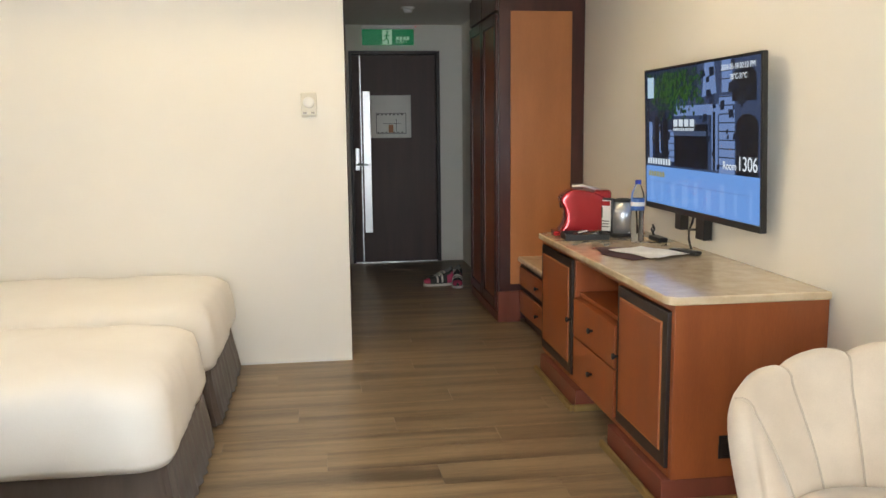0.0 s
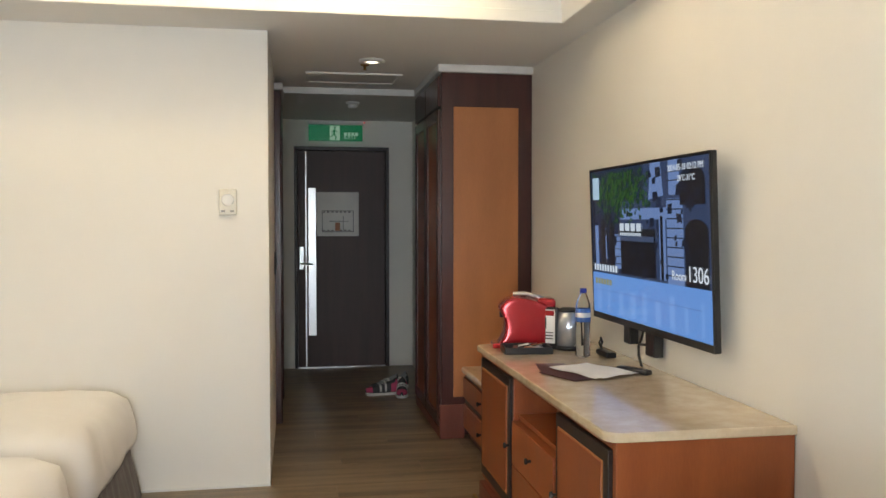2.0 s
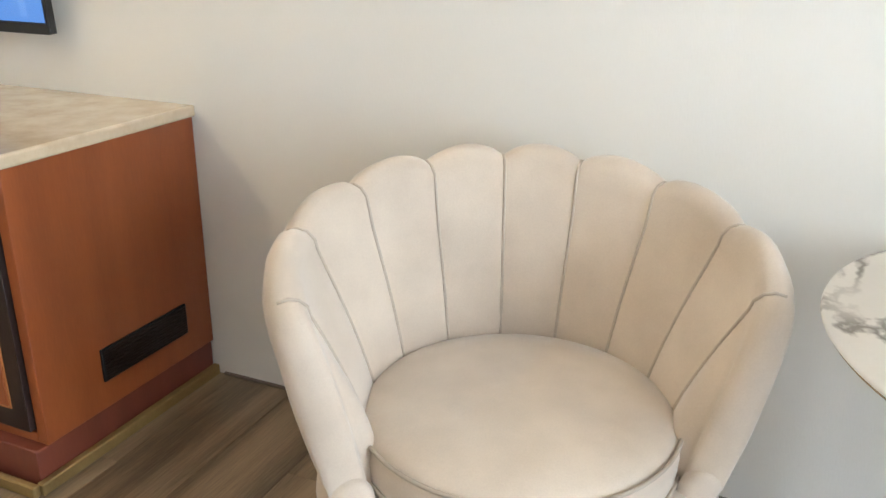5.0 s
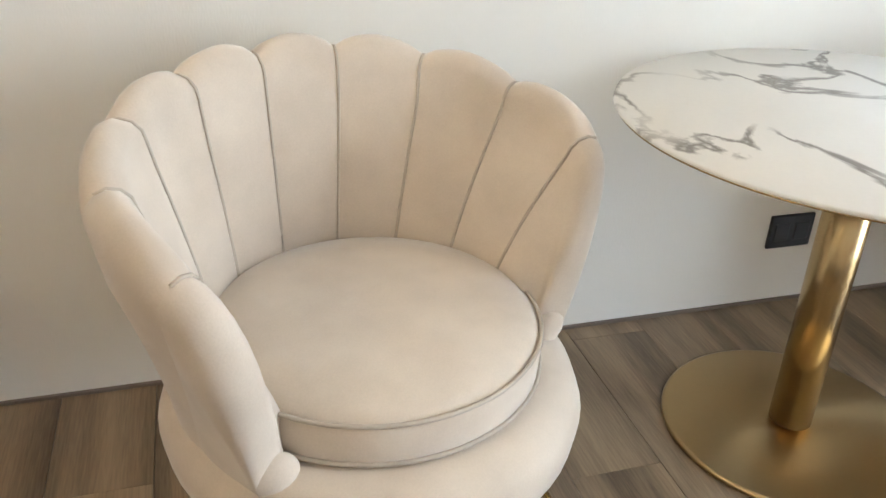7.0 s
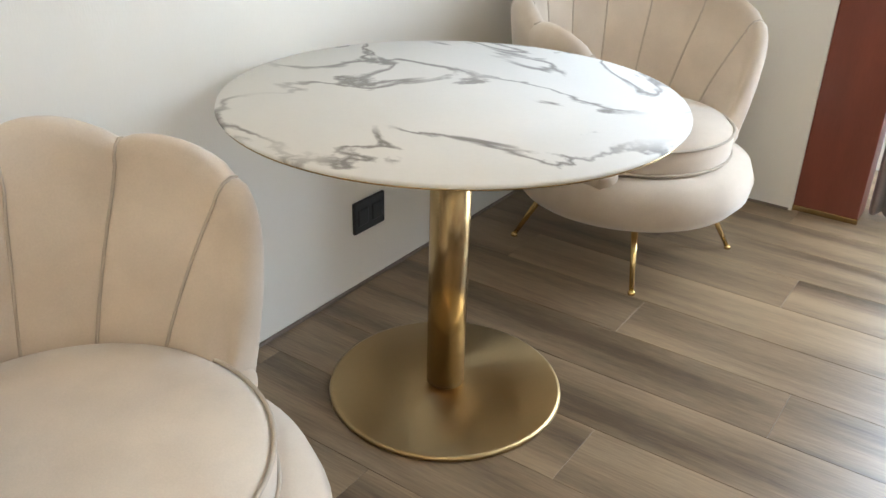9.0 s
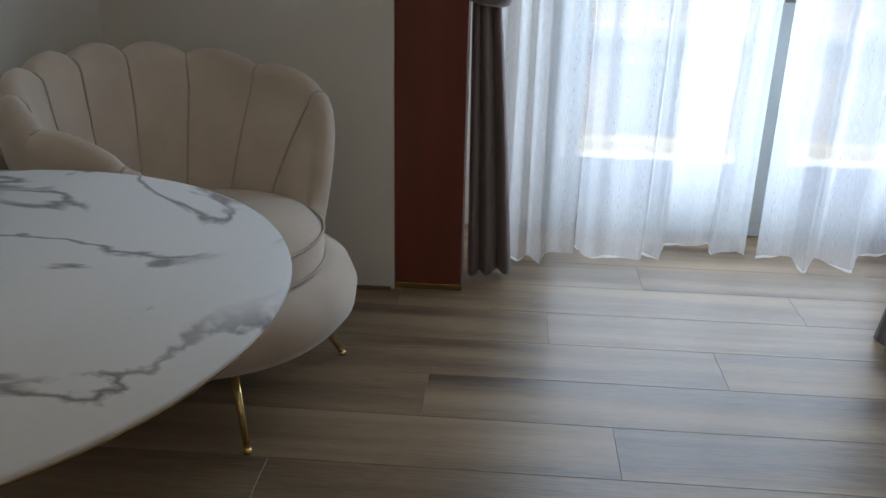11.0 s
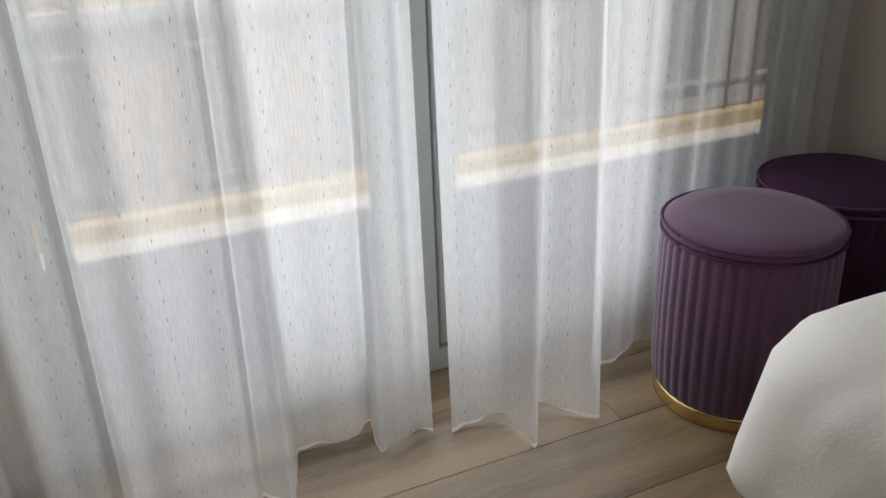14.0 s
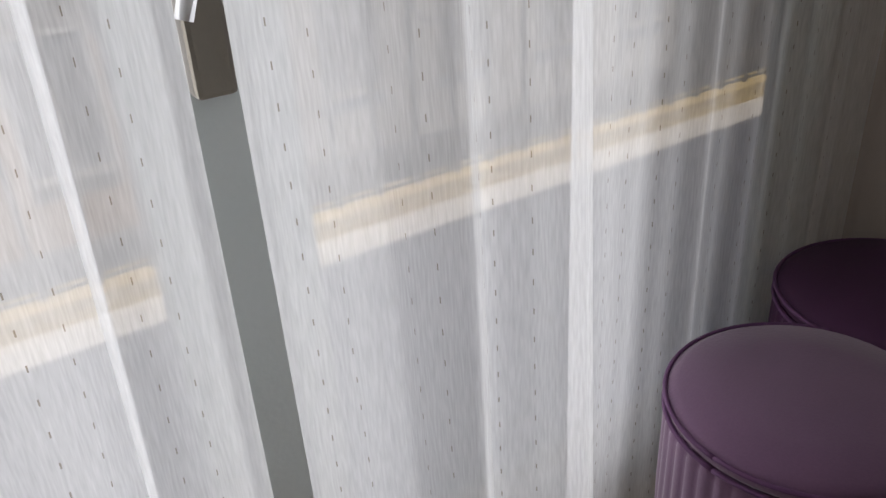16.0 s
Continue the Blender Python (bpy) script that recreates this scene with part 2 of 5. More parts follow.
WHITEPL = mat("white_plastic", (0.78, 0.77, 0.74), rough=0.4, scale=8)
IVORY = mat("ivory_plastic", (0.70, 0.66, 0.56), rough=0.4, scale=8)
REDMETAL = mat("metallic_red", (0.50, 0.012, 0.02), (0.42, 0.01, 0.016), rough=0.2, metal=0.55, scale=5, bump=0.0, coat=0.8)
SILVER = mat("silver_plastic", (0.55, 0.57, 0.6), rough=0.25, metal=0.7, scale=5)
PAPER = mat("white_paper", (0.82, 0.80, 0.76), rough=0.8, scale=4)
MAROON = mat("maroon_card", (0.075, 0.022, 0.022), rough=0.6, scale=6)
BLUEPL = mat("blue_plastic", (0.02, 0.05, 0.42), rough=0.35, scale=6)
BLUELABEL = mat("blue_label", (0.05, 0.14, 0.40), rough=0.4, scale=12)
PET = glass("clear_bottle", (0.95, 0.98, 1.0), 0.02, 1.12)
PANE = glass("window_glass", (0.97, 1.0, 0.99))
ALU = mat("pale_window_aluminium", (0.62, 0.68, 0.68), (0.58, 0.64, 0.64), rough=0.4, scale=5, metal=0.0)
GREY_METAL = mat("bronze_grey_metal", (0.22, 0.20, 0.17), rough=0.35, metal=0.9, scale=8)
GREEN = glow("green_sign", (0.0, 0.16, 0.06), 0.55)
SIGNWHITE = glow("pale_sign_symbol", (0.25, 0.42, 0.30), 0.7)
LAMPW = glow("lamp_diffuser", (1.0, 0.86, 0.66), 5.0)
SLOT = glow("ceiling_lamp_tube", (1.0, 0.80, 0.47), 13.0)
REDLED = glow("red_led", (1.0, 0.05, 0.05), 2.0)
TERRAZZO = mat("balcony_tile", (0.74, 0.75, 0.76), (0.66, 0.67, 0.68), rough=0.6, scale=4, bump=0.05)
KERB = mat("yellow_painted_kerb", (0.75, 0.58, 0.25), (0.62, 0.47, 0.2), rough=0.7, scale=10, bump=0.1)
IRON = mat("grey_wrought_iron", (0.20, 0.19, 0.18), rough=0.5, metal=0.4, scale=10)
PEACH = mat("peach_stucco", (0.72, 0.50, 0.28), (0.62, 0.42, 0.24), rough=0.9, scale=2, bump=0.1)
PALESTUCCO = mat("pale_stucco", (0.72, 0.70, 0.66), (0.62, 0.60, 0.56), rough=0.9, scale=2, bump=0.1)
DARKGLASS = mat("shaded_window_pane", (0.26, 0.25, 0.24), rough=0.15, scale=4)
ASPHALT = mat("asphalt", (0.06, 0.06, 0.06), (0.045, 0.045, 0.045), rough=0.9, scale=3, bump=0.2)
SHOE_D = mat("grey_shoe_mesh", (0.05, 0.05, 0.055), rough=0.8, scale=20, bump=0.2)
SHOE_G = mat("pale_grey_shoe_mesh", (0.30, 0.31, 0.32), rough=0.8, scale=20, bump=0.2)
SHOE_P = mat("pink_shoe_fabric", (0.55, 0.07, 0.16), rough=0.8, scale=20, bump=0.2)
SHOE_W = mat("white_shoe_sole", (0.72, 0.70, 0.68), rough=0.7, scale=20)


# ---- mesh helpers ----
def part(name, bm, material, parent=None, label="", smooth=False):
    me = bpy.data.meshes.new(name)
    bmesh.ops.recalc_face_normals(bm, faces=bm.faces[:])
    bm.to_mesh(me)
    bm.free()
    me.materials.append(material)
    if smooth:
        me.shade_smooth()
    ob = new(name, me)
    ob.parent = parent
    if label:
        ob["label"] = label
    return ob


def thing(name, label, category, group="", m=None):
    ob = new(name)
    ob.empty_display_size = 0.05
    if m is not None:
        ob.matrix_world = m
    return tagged(ob, label, category, group)


def structure(name, bm, material, label="", smooth=False):
    return tagged(part(name, bm, material, None, label, smooth), kind="structure")


def box(lo, hi, bevel=0.0, seg=2, bm=None):
    own = bmesh.new()
    bmesh.ops.create_cube(own, size=1)
    s = [b - a for a, b in zip(lo, hi)]
    c = [(a + b) / 2 for a, b in zip(lo, hi)]
    for v in own.verts:
        v.co = Vector([v.co[i] * s[i] + c[i] for i in range(3)])
    if bevel:
        bmesh.ops.bevel(own, geom=own.edges[:], offset=bevel, segments=seg, affect="EDGES", profile=0.5)
    if bm is None:
        return own
    me = bpy.data.meshes.new("tmp")
    own.to_mesh(me)
    own.free()
    bm.from_mesh(me)
    bpy.data.meshes.remove(me)
    return bm


def boxes(rows, bevel=0.0):
    bm = bmesh.new()
    for lo, hi in rows:
        box(lo, hi, bevel, 1, bm)
    return bm


def lathe(profile, seg=32, bm=None, center=(0, 0), lobes=0, depth=0.0):
    bm = bm or bmesh.new()
    rings = []
    for r, z in profile:
        if r < 1e-6:
            rings.append([bm.verts.new((center[0], center[1], z))])
        else:
            ring = []
            for i in range(seg):
                a = 2 * math.pi * i / seg
                k = r * (1 + depth * abs(math.sin(lobes * a / 2))) if lobes else r
                ring.append(bm.verts.new((center[0] + k * math.cos(a), center[1] + k * math.sin(a), z)))
            rings.append(ring)
    for a, b in zip(rings, rings[1:]):
        for i in range(seg):
            j = (i + 1) % seg
            if len(a) == 1:
                bm.faces.new((a[0], b[i], b[j]))
            elif len(b) == 1:
                bm.faces.new((a[i], a[j], b[0]))
            else:
                bm.faces.new((a[i], a[j], b[j], b[i]))
    return bm


def tube(points, r, seg=8, bm=None, r_end=None):
    bm = bm or bmesh.new()
    pts = [Vector(p) for p in points]
    rings = []
    for i, p in enumerate(pts):
        d = (pts[min(i + 1, len(pts) - 1)] - pts[max(i - 1, 0)]).normalized()
        s = d.cross(Vector((0, 0, 1)))
        if s.length < 0.05:
            s = d.cross(Vector((1, 0, 0)))
        s.normalize()
        u = s.cross(d)
        k = r if r_end is None else r + (r_end - r) * i / (len(pts) - 1)
        rings.append([bm.verts.new(p + k * (math.cos(2 * math.pi * j / seg) * s + math.sin(2 * math.pi * j / seg) * u)) for j in range(seg)])
    for a, b in zip(rings, rings[1:]):
        for i in range(seg):
            bm.faces.new((a[i], a[(i + 1) % seg], b[(i + 1) % seg], b[i]))
    bm.faces.new(rings[0][::-1])
    bm.faces.new(rings[-1])
    return bm


def sheet(f, nu, nv, closed_u=False):
    bm = bmesh.new()
    g = [[bm.verts.new(f(i / nu, j / nv)) for j in range(nv + 1)] for i in range(nu + (0 if closed_u else 1))]
    for i in range(nu):
        a, b = g[i], g[(i + 1) % len(g)]
        for j in range(nv):
            bm.faces.new((a[j], b[j], b[j + 1], a[j + 1]))
    return bm


def text_part(body, size, m, material, parent, name="lettering", spacing=1.0):
    c = bpy.data.curves.new(name, "FONT")
    c.body, c.size, c.align_x, c.align_y, c.extrude, c.space_character = body, size, "LEFT", "BOTTOM", 0.0004, spacing
    tmp = new("tmp_text", c)
    bpy.context.view_layer.update()
    me = bpy.data.meshes.new_from_object(tmp.evaluated_get(bpy.context.evaluated_depsgraph_get()))
    bpy.data.objects.remove(tmp)
    bpy.data.curves.remove(c)
    me.name = name
    me.materials.clear()
    me.materials.append(material)
    ob = new(name, me)
    ob.parent = parent
    ob.matrix_local = m
    return ob


# ---- setting ----
ZC = 2.40          # lower ceiling
ZT = 2.62          # tray ceiling
Y_PIER, Y_DOOR, Y_RET, Y_WIN = 2.17, 5.76, -3.54, -4.2
X_LEFT, X_COR = -4.4, -1.66

structure("floor", box((X_LEFT - 0.15, Y_WIN - 0.1, -0.2), (0.15, Y_DOOR + 0.15, -0.0075)), SUBFLOOR, "dark base under the oak planks")
structure("wall_tv", box((0, Y_RET, 0), (0.15, Y_DOOR + 0.15, 2.9)), WALL, "cream papered wall behind the television")
structure("wall_pier", box((X_LEFT, Y_PIER, 0), (X_COR, Y_PIER + 0.15, 2.9)), WALL_W, "plain off-white wall beside the corridor")
structure("wall_left", box((X_LEFT - 0.15, Y_WIN - 0.1, 0), (X_LEFT, Y_PIER + 0.15, 2.9)), WALL_W, "off-white wall behind the beds")
structure("wall_corridor_left", boxes([((X_COR - 0.15, Y_PIER + 0.15, 0), (X_COR, 3.55, 2.9)), ((X_COR - 0.15, 4.45, 0), (X_COR, Y_DOOR + 0.15, 2.9)),
                                       ((X_COR - 0.15, 3.55, 2.1), (X_COR, 4.45, 2.9))]), WALL_W, "corridor wall with a bathroom door opening")
structure("wall_corridor_right", box((-0.40, 4.05, 0), (0.0, Y_DOOR, 2.9)), WALL_W, "short white wall past the wardrobe")
structure("wall_entrance", boxes([((X_COR, Y_DOOR, 0), (-1.53, Y_DOOR + 0.15, 2.9)), ((-0.63, Y_DOOR, 0), (-0.40, Y_DOOR + 0.15, 2.9)),
                                  ((-1.53, Y_DOOR, 2.11), (-0.63, Y_DOOR + 0.15, 2.9))]), WALL_W, "white wall round the entrance door")
structure("wall_return", box((-0.85, -4.3, 0), (0.15, Y_RET, 2.9)), WALL, "cream return wall beside the window bay")
structure("wall_bay_left", box((-1.33, Y_WIN - 0.1, 0), (-0.85, Y_WIN + 0.04, 2.9)), WALL, "cream wall stub beside the balcony door")
# dark colour here imitates a wall lying in shade
structure("wall_bay_right", box((X_LEFT, Y_WIN - 0.1, 0), (-3.2, -3.62, 2.9)), WALL_SHADED, "papered return wall closing the window bay, shade painted in")
# ceiling with a raised tray and a corridor drop
structure("ceiling", boxes([((X_LEFT, 1.72, ZC), (0, Y_PIER, 2.9)), ((X_COR, Y_PIER, ZC), (0, 4.05, 2.9)), ((X_COR, 4.05, 2.362), (-0.40, Y_DOOR, 2.9)),
                            ((-0.21, -3.2, ZC), (0, 1.72, 2.9)), ((X_LEFT, Y_WIN, ZC), (-0.0, -3.2, 2.9)),
                            ((X_LEFT, -3.2, ZT), (-0.21, 1.72, 2.9))]), CEIL, "pale painted ceiling with a raised cove tray")
structure("trim_tray", boxes([((X_LEFT, 1.70, ZC - 0.012), (-0.19, 1.722, ZC + 0.05)), ((-0.212, -3.2, ZC - 0.012), (-0.19, 1.70, ZC + 0.05))], 0.004), CEIL, "narrow moulding round the ceiling tray")
structure("trim_cove_lip", boxes([((X_LEFT, 1.40, ZC + 0.09), (-0.52, 1.42, ZC + 0.12)), ((-0.54, -3.0, ZC + 0.09), (-0.52, 1.40, ZC + 0.12))], 0.003), CEIL, "lip that hides the cove lamps")
structure("trim_corridor", box((X_COR, 4.025, 2.352), (-0.62, 4.052, ZC + 0.002), 0.004), WHITEPL, "white moulding at the corridor ceiling step")
structure("baseboard", boxes([((-0.008, -3.53, 0), (0.002, -0.03, 0.008)), ((-0.84, Y_RET - 0.002, 0), (-0.01, Y_RET + 0.008, 0.008))]), JOINT, "thin dark joint strip along the wall")
structure("baseboard", box((X_LEFT, Y_PIER - 0.008, 0), (X_COR, Y_PIER + 0.002, 0.01)), WHITEPL, "thin white joint strip along the pier wall")
# wooden pilaster at the window bay
pil = thing("pilaster", "dark red wooden pilaster beside the window curtain", "pilaster")
pil["kind"] = "structure"
part("casing", box((-1.06, -3.70, 0), (-0.85, -3.555, ZC), 0.003), REDWOOD, pil)
part("skirting", box((-1.063, -3.56, 0), (-0.847, -3.551, 0.02), 0.002), BRASS, pil, "thin brass foot strip")


# ---- window, balcony and street ----
win = thing("window_1", "pale aluminium balcony door and fixed glass panes", "window")
win["kind"] = "structure"
part("window_frame", boxes([((-3.2, Y_WIN - 0.04, 0), (-1.33, Y_WIN + 0.03, 0.055)), ((-3.2, Y_WIN - 0.04, 2.33), (-1.33, Y_WIN + 0.03, ZC)),
                            ((-3.2, Y_WIN - 0.04, 0.055), (-3.14, Y_WIN + 0.03, 2.33)), ((-1.39, Y_WIN - 0.04, 0.055), (-1.33, Y_WIN + 0.03, 2.33)),
                            ((-2.15, Y_WIN - 0.04, 0.055), (-2.084, Y_WIN + 0.035, 2.33))], 0.003), ALU, win)
for a, b in ((-2.076, -1.40), (-3.13, -2.16)):
    leaf = part("sash", boxes([((a, Y_WIN - 0.02, 0.06), (b, Y_WIN + 0.02, 0.12)), ((a, Y_WIN - 0.02, 2.26), (b, Y_WIN + 0.02, 2.32)),
                               ((a, Y_WIN - 0.02, 0.12), (a + 0.05, Y_WIN + 0.02, 2.26)), ((b - 0.05, Y_WIN - 0.02, 0.12), (b, Y_WIN + 0.02, 2.26))], 0.003), ALU, win)
    p = part("pane", box((a + 0.05, Y_WIN - 0.004, 0.12), (b - 0.05, Y_WIN + 0.004, 2.26)), PANE, leaf)
    p.visible_shadow = False
part("window_gap", box((-2.084, Y_WIN - 0.03, 0.06), (-2.078, Y_WIN + 0.036, 2.32)), BLACK, win, "dark rubber joint")
# solid bar in place of the grey band reflected in this pane
part("reflection_bar", box((-3.08, Y_WIN - 0.012, 1.10), (-2.225, Y_WIN + 0.012, 1.17), 0.003), ALU, win, "horizontal grey bar imitating a reflection in the pane")
hd = part("door_lock", box((-2.132, Y_WIN + 0.034, 0.85), (-2.088, Y_WIN + 0.065, 1.12), 0.006), GREY_METAL, win, "bronze-grey metal lock plate")
part("lever", tube([(-2.11, Y_WIN + 0.055, 1.03), (-2.11, Y_WIN + 0.10, 1.03), (-2.10, Y_WIN + 0.112, 1.01), (-2.075, Y_WIN + 0.115, 0.94)], 0.009, 8), CHROME, hd, "curved steel lever", True)

structure("balcony_floor", box((-6, -5.4, -0.25), (2, Y_WIN - 0.1, -0.02)), TERRAZZO, "pale grey balcony floor")
structure("balcony_kerb", box((-6, -5.5, -0.25), (2, -5.39, 0.045), 0.008), KERB, "yellow painted balcony kerb")
# unseen wall, added so its height sets where sun reaches the balcony
structure("sun_block_facade", boxes([((-7, Y_WIN - 0.1, 2.4), (3, Y_WIN + 0.05, 3.1)), ((-7, Y_WIN - 0.1, -0.2), (-4.55, Y_WIN + 0.02, 2.4)), ((0.15, Y_WIN - 0.1, -0.2), (3, Y_WIN + 0.02, 2.4))]), PALESTUCCO, "unseen pale wall added to keep sun off the balcony")
rail = thing("balcony_railing", "grey wrought-iron balcony railing with scrolls", "railing")
part("top_rail", tube([(-6, -5.43, 1.0), (2, -5.43, 1.0)], 0.022, 8), IRON, rail)
part("lower_rail", tube([(-6, -5.43, 0.16), (2, -5.43, 0.16)], 0.014, 8), IRON, rail)
for i in range(45):
    x = -5.2 + i * 0.14
    part("baluster", tube([(x, -5.43, 0.05), (x, -5.43, 1.0)], 0.008, 6), IRON, rail)
for i in range(11):
    x = -5.13 + i * 0.56
    pts = [(x + 0.28 + 0.11 * (1 - k / 40) * math.cos(k * 0.32), -5.43, 0.62 + 0.13 * (1 - k / 40) * math.sin(k * 0.32)) for k in range(32)]
    part("scroll", tube(pts, 0.007, 5), IRON, rail)

ground = structure("ground", box((-400, -400, -3.6), (400, Y_WIN - 0.2, -3.5)), ASPHALT, "grey asphalt street below")
structure("building_core", box((-30, Y_WIN, -3.5), (30, 30, -0.22)), PALESTUCCO, "lower storeys of the hotel")
# unseen slab and shell, added to stop sun and sky leaking indoors
structure("sun_block_slab", box((-7, Y_WIN - 0.1, 2.9), (3, 7, 3.1)), PALESTUCCO, "unseen slab added over the room to block sun")
structure("light_block_walls", boxes([((-7, 6.2, -0.2), (3, 6.4, 3)), ((-7, Y_WIN, -0.2), (-6.8, 6.2, 3)), ((2.8, Y_WIN, -0.2), (3, 6.2, 3))]), PALESTUCCO, "unseen shell added round the storey to block light")


def street_house(x0, x1, y, top, wallmat, label):
    h = thing("street_house", label, "house")
    part("wall", box((x0, y - 6, -3.5), (x1, y, top), 0.02), wallmat, h)
    part("roof", box((x0 - 0.2, y - 6.1, top), (x1 + 0.2, y + 0.25, top + 0.25), 0.03), PALESTUCCO, h)
    nx = max(2, int((x1 - x0) / 1.6))
    for fl in range(int((top + 3.5) / 3)):
        z = -3.1 + fl * 3
        part("cornice", box((x0, y, z + 2.55), (x1, y + 0.14, z + 2.75), 0.02), PALESTUCCO, h)
        for k in range(nx):
            cx = x0 + (k + 0.5) * (x1 - x0) / nx
            w = part("window", box((cx - 0.45, y - 0.02, z + 0.6), (cx + 0.45, y + 0.03, z + 2.2), 0.01), DARKGLASS, h)
            part("frame", boxes([((cx - 0.52, y, z + 0.53), (cx + 0.52, y + 0.07, z + 0.6)), ((cx - 0.52, y, z + 2.2), (cx + 0.52, y + 0.07, z + 2.27)),
                                 ((cx - 0.52, y, z + 0.6), (cx - 0.45, y + 0.07, z + 2.2)), ((cx + 0.45, y, z + 0.6), (cx + 0.52, y + 0.07, z + 2.2)), ((cx - 0.02, y + 0.03, z + 0.6), (cx + 0.02, y + 0.06, z + 2.2))]), PALESTUCCO, w)
    return h


street_house(-14, -6.2, -14, 8, PALESTUCCO, "pale stucco house across the street")
street_house(-6.0, 1.5, -13.5, 9, PEACH, "peach stucco house across the street")
street_house(1.7, 10, -14, 7, PALESTUCCO, "pale house at the street corner")


# ---- curtains ----
def sheer(label, pleats, seed):
    """Voile hung in flat pleats: each pleat turns at (x, y) along the hem and closes up towards the track."""
    rnd = random.Random(seed)
    ph = [rnd.uniform(0, 6.28) for _ in range(4)]
    pts = [Vector((x, y, 0)) for x, y in pleats]
    pts = [2 * pts[0] - pts[1]] + pts + [2 * pts[-1] - pts[-2]]
    plan = []
    for a, b, c, d in zip(pts, pts[1:], pts[2:], pts[3:]):
        for i in range(10):
            t = i / 10
            cr = 0.5 * (2 * b + (c - a) * t + (2 * a - 5 * b + 4 * c - d) * t * t + (3 * b - a - 3 * c + d) * t ** 3)
            plan.append(cr * 0.45 + (b + (c - b) * t) * 0.55)
    plan.append(pts[-2])
    run = [0.0]
    for a, b in zip(plan, plan[1:]):
        run.append(run[-1] + (b - a).length)
    mid = sum(p.y for p in plan) / len(plan)
    n, rows = len(plan), 30

    def f(u, v):
        k = min(n - 1, round(u * (n - 1)))
        p, r = plan[k], run[k]
        soft = 1 - 0.42 * v
        ripple = 0.0035 * math.sin(r * 95 + ph[0] + 1.5 * math.sin(v * 3 + r * 9)) + 0.005 * math.sin(r * 31 + ph[1] + 2.2 * v)
        lean = 0.012 * math.sin(r * 13 + ph[2]) * math.sin(math.pi * v)
        z = 2.36 * v + (0.009 + 0.007 * math.sin(r * 27 + ph[3])) * (1 - v)
        return (p.x + lean, mid + (p.y - mid) * soft + ripple, z)

    bm = sheet(f, n - 1, rows)
    lay = bm.loops.layers.uv.new("UVMap")
    bm.verts.index_update()
    for face in bm.faces:
        for lp in face.loops:
            lp[lay].uv = (run[lp.vert.index // (rows + 1)], lp.vert.co.z)
    return tagged(part("sheer_curtain", bm, SHEERMAT, None, "", True), label, "curtain")


sheer("white sheer voile curtain with stitched vertical lines",
      [(-1.08, -3.80), (-1.12, -3.86), (-1.16, -3.80), (-1.20, -3.86), (-1.24, -3.80), (-1.27, -3.85), (-1.315, -3.77), (-1.335, -3.885), (-1.43, -3.87), (-1.445, -3.97),
       (-1.47, -3.85), (-1.56, -3.89), (-1.655, -3.835), (-1.68, -3.93), (-1.725, -3.865), (-1.775, -4.025), (-1.875, -4.0), (-1.935, -4.05), (-1.92, -3.945), (-2.01, -3.97), (-2.04, -3.955)], 3)
sheer("white sheer voile curtain gathered beside the stools",
      [(-2.075, -3.945), (-2.13, -3.955), (-2.19, -3.94), (-2.20, -3.825), (-2.275, -3.93), (-2.37, -3.855), (-2.455, -4.01), (-2.54, -4.015), (-2.62, -4.05), (-2.70, -4.015), (-2.78, -4.055),
       (-2.86, -4.065), (-2.94, -4.09), (-3.03, -4.08), (-3.12, -4.095), (-3.17, -4.08)], 8)
structure("trim_curtain_track", box((-3.19, -4.15, 2.365), (-0.86, -3.62, ZC - 0.001), 0.004), WHITEPL, "white curtain track under the ceiling")


def drape():
    d = thing("drape", "mauve-grey heavy drape tied back beside the pilaster", "curtain")
    def f(u, v):
        a = 2 * math.pi * 2.6 * u + 0.8 * math.sin(5 * u)
        w = 0.07 + 0.135 * abs(v - 0.37) ** 0.8
        x = -1.07 - w * u - 0.03 * max(0, 0.37 - v)
        yy = -3.67 - 0.03 * u + 0.035 * math.sin(a) * (0.5 + 0.7 * abs(v - 0.36))
        return (x, yy, 0.015 + 2.34 * v)
    cl = part("cloth", sheet(f, 90, 40), DRAPE, d, "", True)
    sol = cl.modifiers.new("thick", "SOLIDIFY")
    sol.thickness = 0.006
    part("tieback", tube([(-1.062, -3.64, 0.90), (-1.09, -3.628, 0.89), (-1.13, -3.63, 0.885), (-1.155, -3.66, 0.88), (-1.16, -3.71, 0.88)], 0.022, 8), DRAPE, d, "", True)
    return d


drape()


